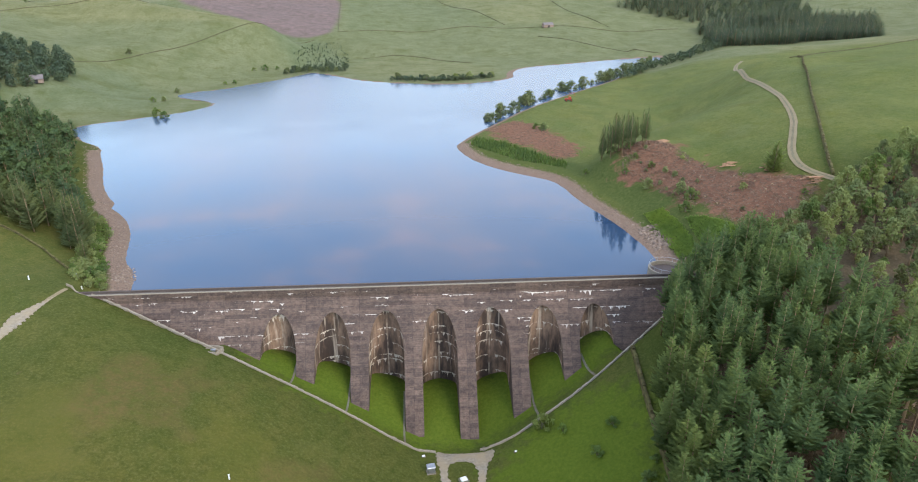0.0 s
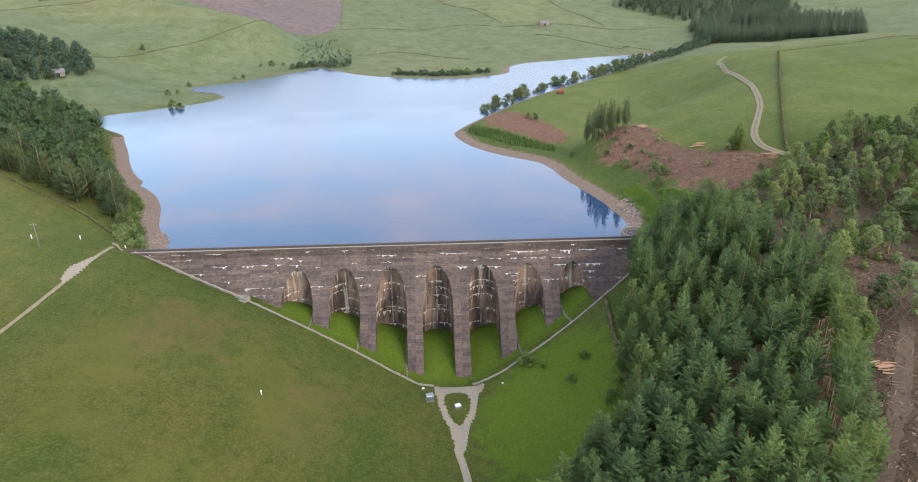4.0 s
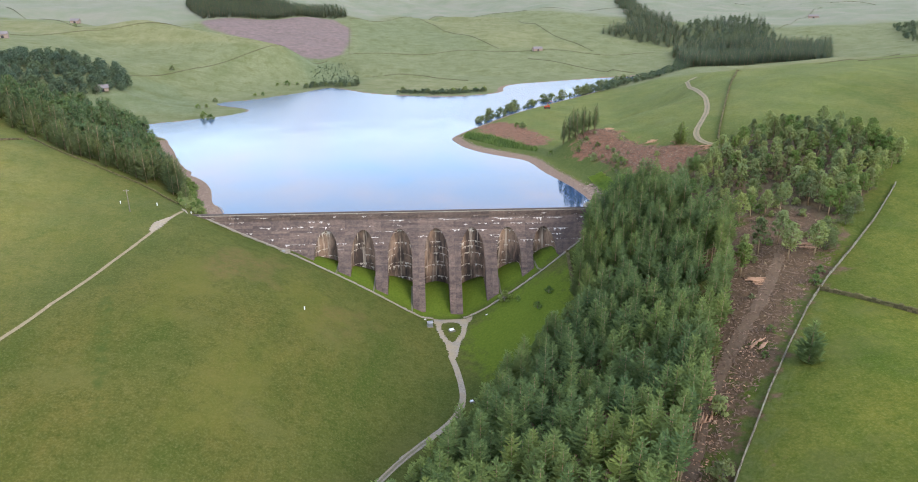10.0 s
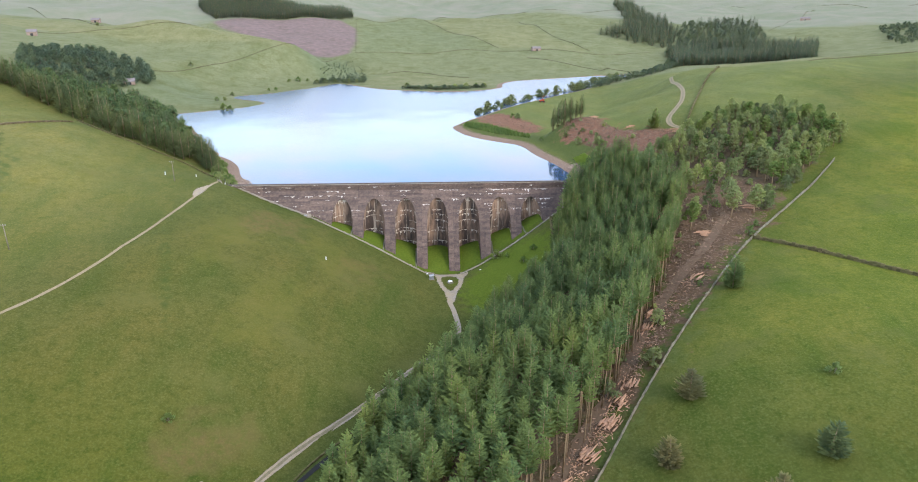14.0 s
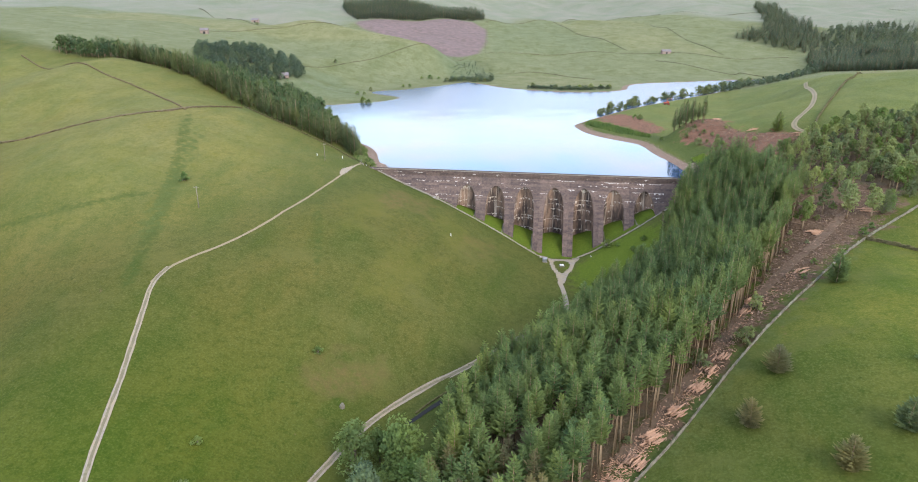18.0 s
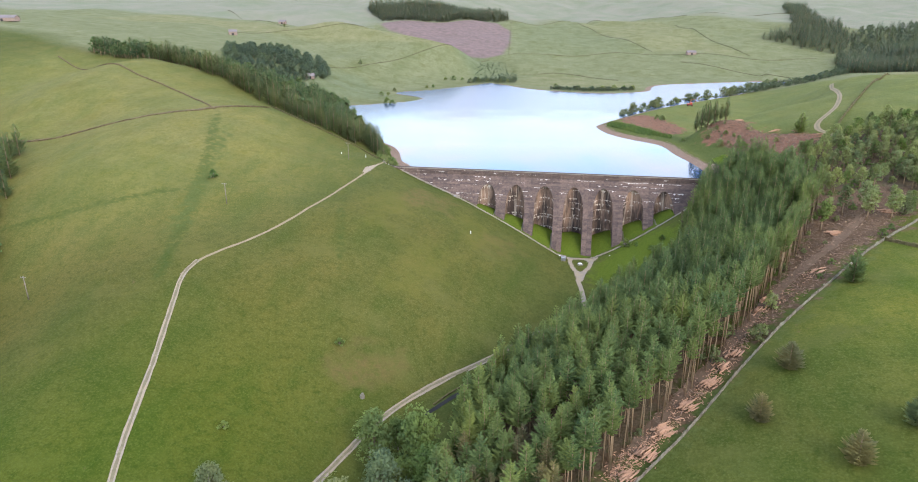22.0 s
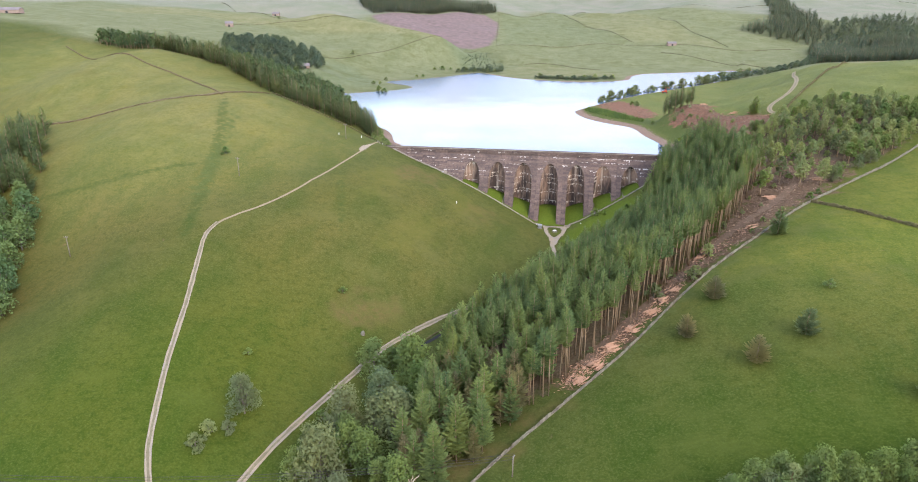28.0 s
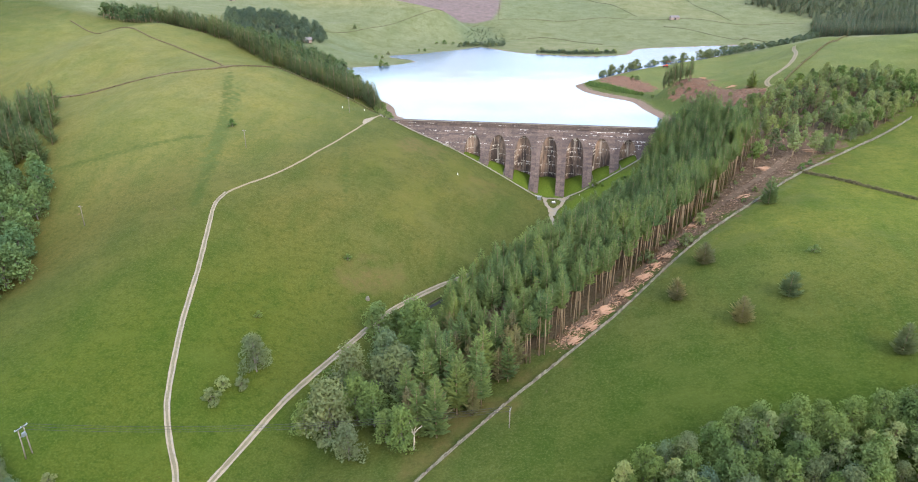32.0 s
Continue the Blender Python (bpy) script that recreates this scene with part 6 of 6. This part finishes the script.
def beach_stones():
    """Loose stones on the bare shores, and the rough heap beside the overflow."""
    rng = random.Random(31)
    s = Shape()
    spots = []
    for line, n in ((SHORE_WEST[:19], 1500), (SHORE_EAST[7:], 1700)):
        p = along(line, 0.5, 1)
        for _ in range(n):
            k = rng.randrange(1, len(p) - 1)
            t = p[k + 1] - p[k - 1]
            away = rng.uniform(0.2, 7.5) * (-1 if line[0][0] < 0 else 1)
            away = away if line[0][0] < 0 else -away
            nx, ny = t[1] / math.hypot(*t), -t[0] / math.hypot(*t)
            spots.append((p[k][0] + nx * away, p[k][1] + ny * away, rng.uniform(0.10, 0.26) * (1.8 if rng.random() < 0.06 else 1)))
    for _ in range(260):
        spots.append((rng.uniform(69, 75), rng.uniform(26, 44), rng.uniform(0.3, 0.75)))
    for _ in range(90):
        spots.append((rng.uniform(-92, -86), rng.uniform(15, 26), rng.uniform(0.2, 0.5)))
    q = np.array(spots)
    for (x, y, r), z in zip(q, ground_z(q[:, 0], q[:, 1])):
        if z < WATER_Z - 0.2:
            continue
        a = rng.uniform(0, 6.3)
        ring = [(x + r * math.cos(a + 1.257 * i) * rng.uniform(0.7, 1.2), y + r * math.sin(a + 1.257 * i) * rng.uniform(0.7, 1.2), z - 0.05) for i in range(5)]
        top = [(x + (px - x) * 0.6, y + (py - y) * 0.6, z + r * rng.uniform(0.4, 0.75)) for px, py, _ in ring]
        s.add(ring + top, [(i, (i + 1) % 5, 5 + (i + 1) % 5, 5 + i) for i in range(5)] + [(5, 6, 7, 8, 9)])
    tagged(new("shore_stones", s.mesh("shore_stones", SHORE_STONE)), "loose pinkish-brown stones on the bare shore", "stones", kind="stuff")


beach_stones()


# ---- far woods ----
low_fir = [conifer_meshes(k, 15, 0.06, 3.6, 7, 7, HAZY_LEAF, None, False) for k in (81, 82)]
low_oak = [broad_meshes(k, 9, 5.0, 8, 18, HAZY_LEAF, None, 0.06, 1.0) for k in (83, 84)]
far_oak = [broad_meshes(k, 9, 5.0, 15, 36, HAZY_LEAF, None, 0.06, 0.62) for k in (44, 45)]
shore_oaks = [tree_kind("shore_tree", "low spreading grey-green tree by the lake", m, "shore trees") for m in [broad_meshes(k, 8, 4.6, 14, 50, GREY_LEAF, None, 0.08, 0.5) for k in (85, 86)]]
plant(shore_oaks, scatter([(30, 224), (60, 278), (96, 328), (130, 364), (170, 407), (215, 464), (222, 462), (176, 400), (136, 356), (100, 318), (66, 270), (38, 218)], 7.4, 72), 69, 0.35, 1.3)
plant(shore_oaks, np.array([(-238, 408), (-392, 560), (-118, 440), (-110, 446), (-100, 452), (-90, 452), (-84, 446), (-76, 448)], float), 71, 0.5, 0.75)
wood("shore_scrub", "low dark scrub along the far shore", [broad_meshes(k, 3.4, 2.6, 6, 34, HAZY_LEAF, None, 0.05, 0.5) for k in (87, 88)], scatter([(-26, 392), (12, 380), (40, 388), (64, 398), (62, 406), (20, 398), (-24, 402)], 4.0, 89), 88, 0.6, 1.2)
FAR_WOODS = [("far_wood", "mixed dark wood on the lake's far left bank", far_oak, [(-330, 280), (-318, 330), (-280, 352), (-255, 350), (-236, 300), (-252, 270), (-262, 235), (-240, 232), (-300, 225)], 7.5, 0.7, 1.1),
             ("far_wood", "dark conifer wood above the purple clearing", low_fir, [(-384, 915), (-330, 830), (-228, 874), (-119, 920), (-145, 1010), (-237, 1060), (-397, 990)], 7.6, 0.85, 1.1),
             ("far_wood", "dark conifer wood behind the right hill", low_fir, [(300, 500), (470, 500), (560, 650), (470, 720), (350, 680)], 7.6, 0.8, 1.3),
             ("far_wood", "dark wood along the far valley", low_oak + low_fir, [(380, 720), (520, 720), (600, 900), (560, 960), (440, 860)], 12.0, 0.9, 1.2),
             ("far_wood", "long dark wood on the far hillside", low_fir, [(289, 840), (339, 751), (376, 720), (425, 830), (440, 1043), (520, 1400), (470, 1400), (395, 1050), (350, 880)], 11.0, 0.9, 1.3),
             ("far_wood", "trees along the inlet of the lake", low_oak, [(150, 372), (190, 420), (240, 480), (290, 530), (330, 600), (360, 600), (300, 500), (230, 440), (170, 380)], 8.5, 0.6, 0.95),
             ("far_wood", "thin scrub in the far stream valley", low_oak, [(-116, 437), (-92, 452), (-72, 470), (-70, 540), (-90, 600), (-117, 605), (-125, 520)], 5.4, 0.10, 0.24),
             ("far_wood", "trees round the mouth of the far stream", far_oak, [(-122, 428), (-100, 450), (-80, 440), (-66, 452), (-70, 476), (-88, 486), (-112, 470)], 6.5, 0.3, 0.65),
             ("far_wood", "wood at the far right on the hill", low_oak, [(620, 560), (700, 600), (760, 720), (700, 740)], 13.0, 0.8, 1.1)]
for k, (nm, lab, ms, poly, step, lo, hi) in enumerate(FAR_WOODS):
    wood(nm, lab, ms, scatter(poly, step, 90 + k), 100 + k, lo, hi)

# ---- far walls and hedges ----
for pts in ([(-94, 643), (-17, 683), (93, 709), (225, 688), (330, 690)], [(-118, 912), (-41, 1010), (65, 1173), (228, 1187)], [(2, 992), (58, 834), (112, 724)], [(180, 1000), (215, 790), (247, 708)],
            [(-300, 300), (-266, 336), (-238, 397), (-203, 470), (-165, 531), (-140, 585), (-118, 612)], [(-94, 643), (-116, 914)], [(142, 642), (207, 578), (258, 548)], [(-58, 541), (-16, 544), (51, 496)],
            [(-420, 480), (-351, 541), (-278, 576), (-200, 620)], [(-600, 800), (-500, 700), (-394, 580)], [(548, 804), (660, 920), (858, 1165)], [(755, 1359), (884, 1208), (1100, 1150)], [(250, 1180), (420, 1150)],
            [(330, 250), (420, 260), (600, 240)], [(262, 305), (330, 330), (460, 380)]):
    stone_wall(pts, "dark far field wall and hedge bank", 0.55, 0.22, FAR_BANK, 7.0)


def barn(x, y, turn, l=11, w=6.5, h=3.4, label="old red-brown stone field barn with a slate roof"):
    ob = thing("field_barn", label, "barn", (x, y, gz(x, y) - 0.2), "far barns", turn=turn)
    s = Shape().add([(-l / 2, -w / 2, 0), (l / 2, -w / 2, 0), (l / 2, w / 2, 0), (-l / 2, w / 2, 0), (-l / 2, -w / 2, h), (l / 2, -w / 2, h), (l / 2, w / 2, h), (-l / 2, w / 2, h), (-l / 2, 0, h + 2.2), (l / 2, 0, h + 2.2)],
                    [(0, 1, 5, 4), (2, 3, 7, 6), (1, 2, 6, 9, 5), (3, 0, 4, 8, 7)])
    part("wall", s.mesh("barn_wall", BRICK), ob)
    for sg in (-1, 1):
        q = [(-l / 2 - 0.3, sg * (w / 2 + 0.4), h - 0.2), (l / 2 + 0.3, sg * (w / 2 + 0.4), h - 0.2), (l / 2 + 0.3, 0, h + 2.35), (-l / 2 - 0.3, 0, h + 2.35)]
        q += [(a, b, c + 0.2) for a, b, c in q]
        part("roof", Shape().add(q, [(3, 2, 1, 0), (4, 5, 6, 7), (0, 1, 5, 4), (1, 2, 6, 5), (2, 3, 7, 6), (3, 0, 4, 7)]).mesh("barn_roof", SLATE), ob)
    part("door", Shape().box((-1.2, -w / 2 - 0.06, 0), (1.2, -w / 2 - 0.01, 2.6)).mesh("barn_door", BLACK), ob)


BRICK = speckled("barn_stone", (0.30, 0.215, 0.165), (0.21, 0.155, 0.12), 1.5, 0.2)
SLATE = speckled("slate", (0.20, 0.17, 0.16), (0.14, 0.12, 0.12), 1.5, 0.2)
barn(163, 694, 15, 13)
barn(-249, 286, 25, 8.5, 5, 2.6, "low pinkish stone barn beside the far wood")
barn(-430, 640, 5, 10)
barn(708, 948, -20, 16, 7, 4, "far pale farmhouse among fields")
barn(722, 960, 60, 12)
barn(-578, 299, 10, 26, 9, 3.5, "long low farm building with a pale roof on the hill")
barn(-403, 438, 20, 9, 6, 4)


# ---- forestry machines ----
def machine(x, y, turn):
    ob = thing("forestry_machine", "red and black forestry machine with a raised crane", "machine", (x, y, gz(x, y)), "forestry machines", turn=turn)
    part("chassis", Shape().box((-2.6, -1.0, 0.7), (2.6, 1.0, 1.3), bevel=0.1).mesh("chassis", BLACK), ob)
    part("cab", Shape().box((0.2, -0.9, 1.3), (1.9, 0.9, 3.0), bevel=0.15).mesh("cab", ORANGE), ob)
    part("engine_cover", Shape().box((-2.4, -0.85, 1.3), (0.1, 0.85, 2.1), bevel=0.15).mesh("engine_cover", ORANGE), ob)
    part("crane", Shape().tube([(-0.3, 0, 2.0), (0.6, 0.2, 5.2), (3.6, 0.3, 5.6), (4.6, 0.3, 3.4)], [0.18, 0.15, 0.12, 0.1], 6).mesh("crane", ORANGE), ob)
    for sx in (-1.7, 1.7):
        for sy in (-1.2, 1.2):
            wh = part("wheel", Shape().tube([(sx, sy - 0.3, 0.7), (sx, sy + 0.3, 0.7)], 0.72, 12).mesh("tyre", BLACK), ob)
            part("rim", Shape().tube([(sx, sy - 0.32, 0.7), (sx, sy + 0.32, 0.7)], 0.34, 10).mesh("rim", ORANGE), wh)


machine(137, 20, 40)
machine(98, 280, 0)
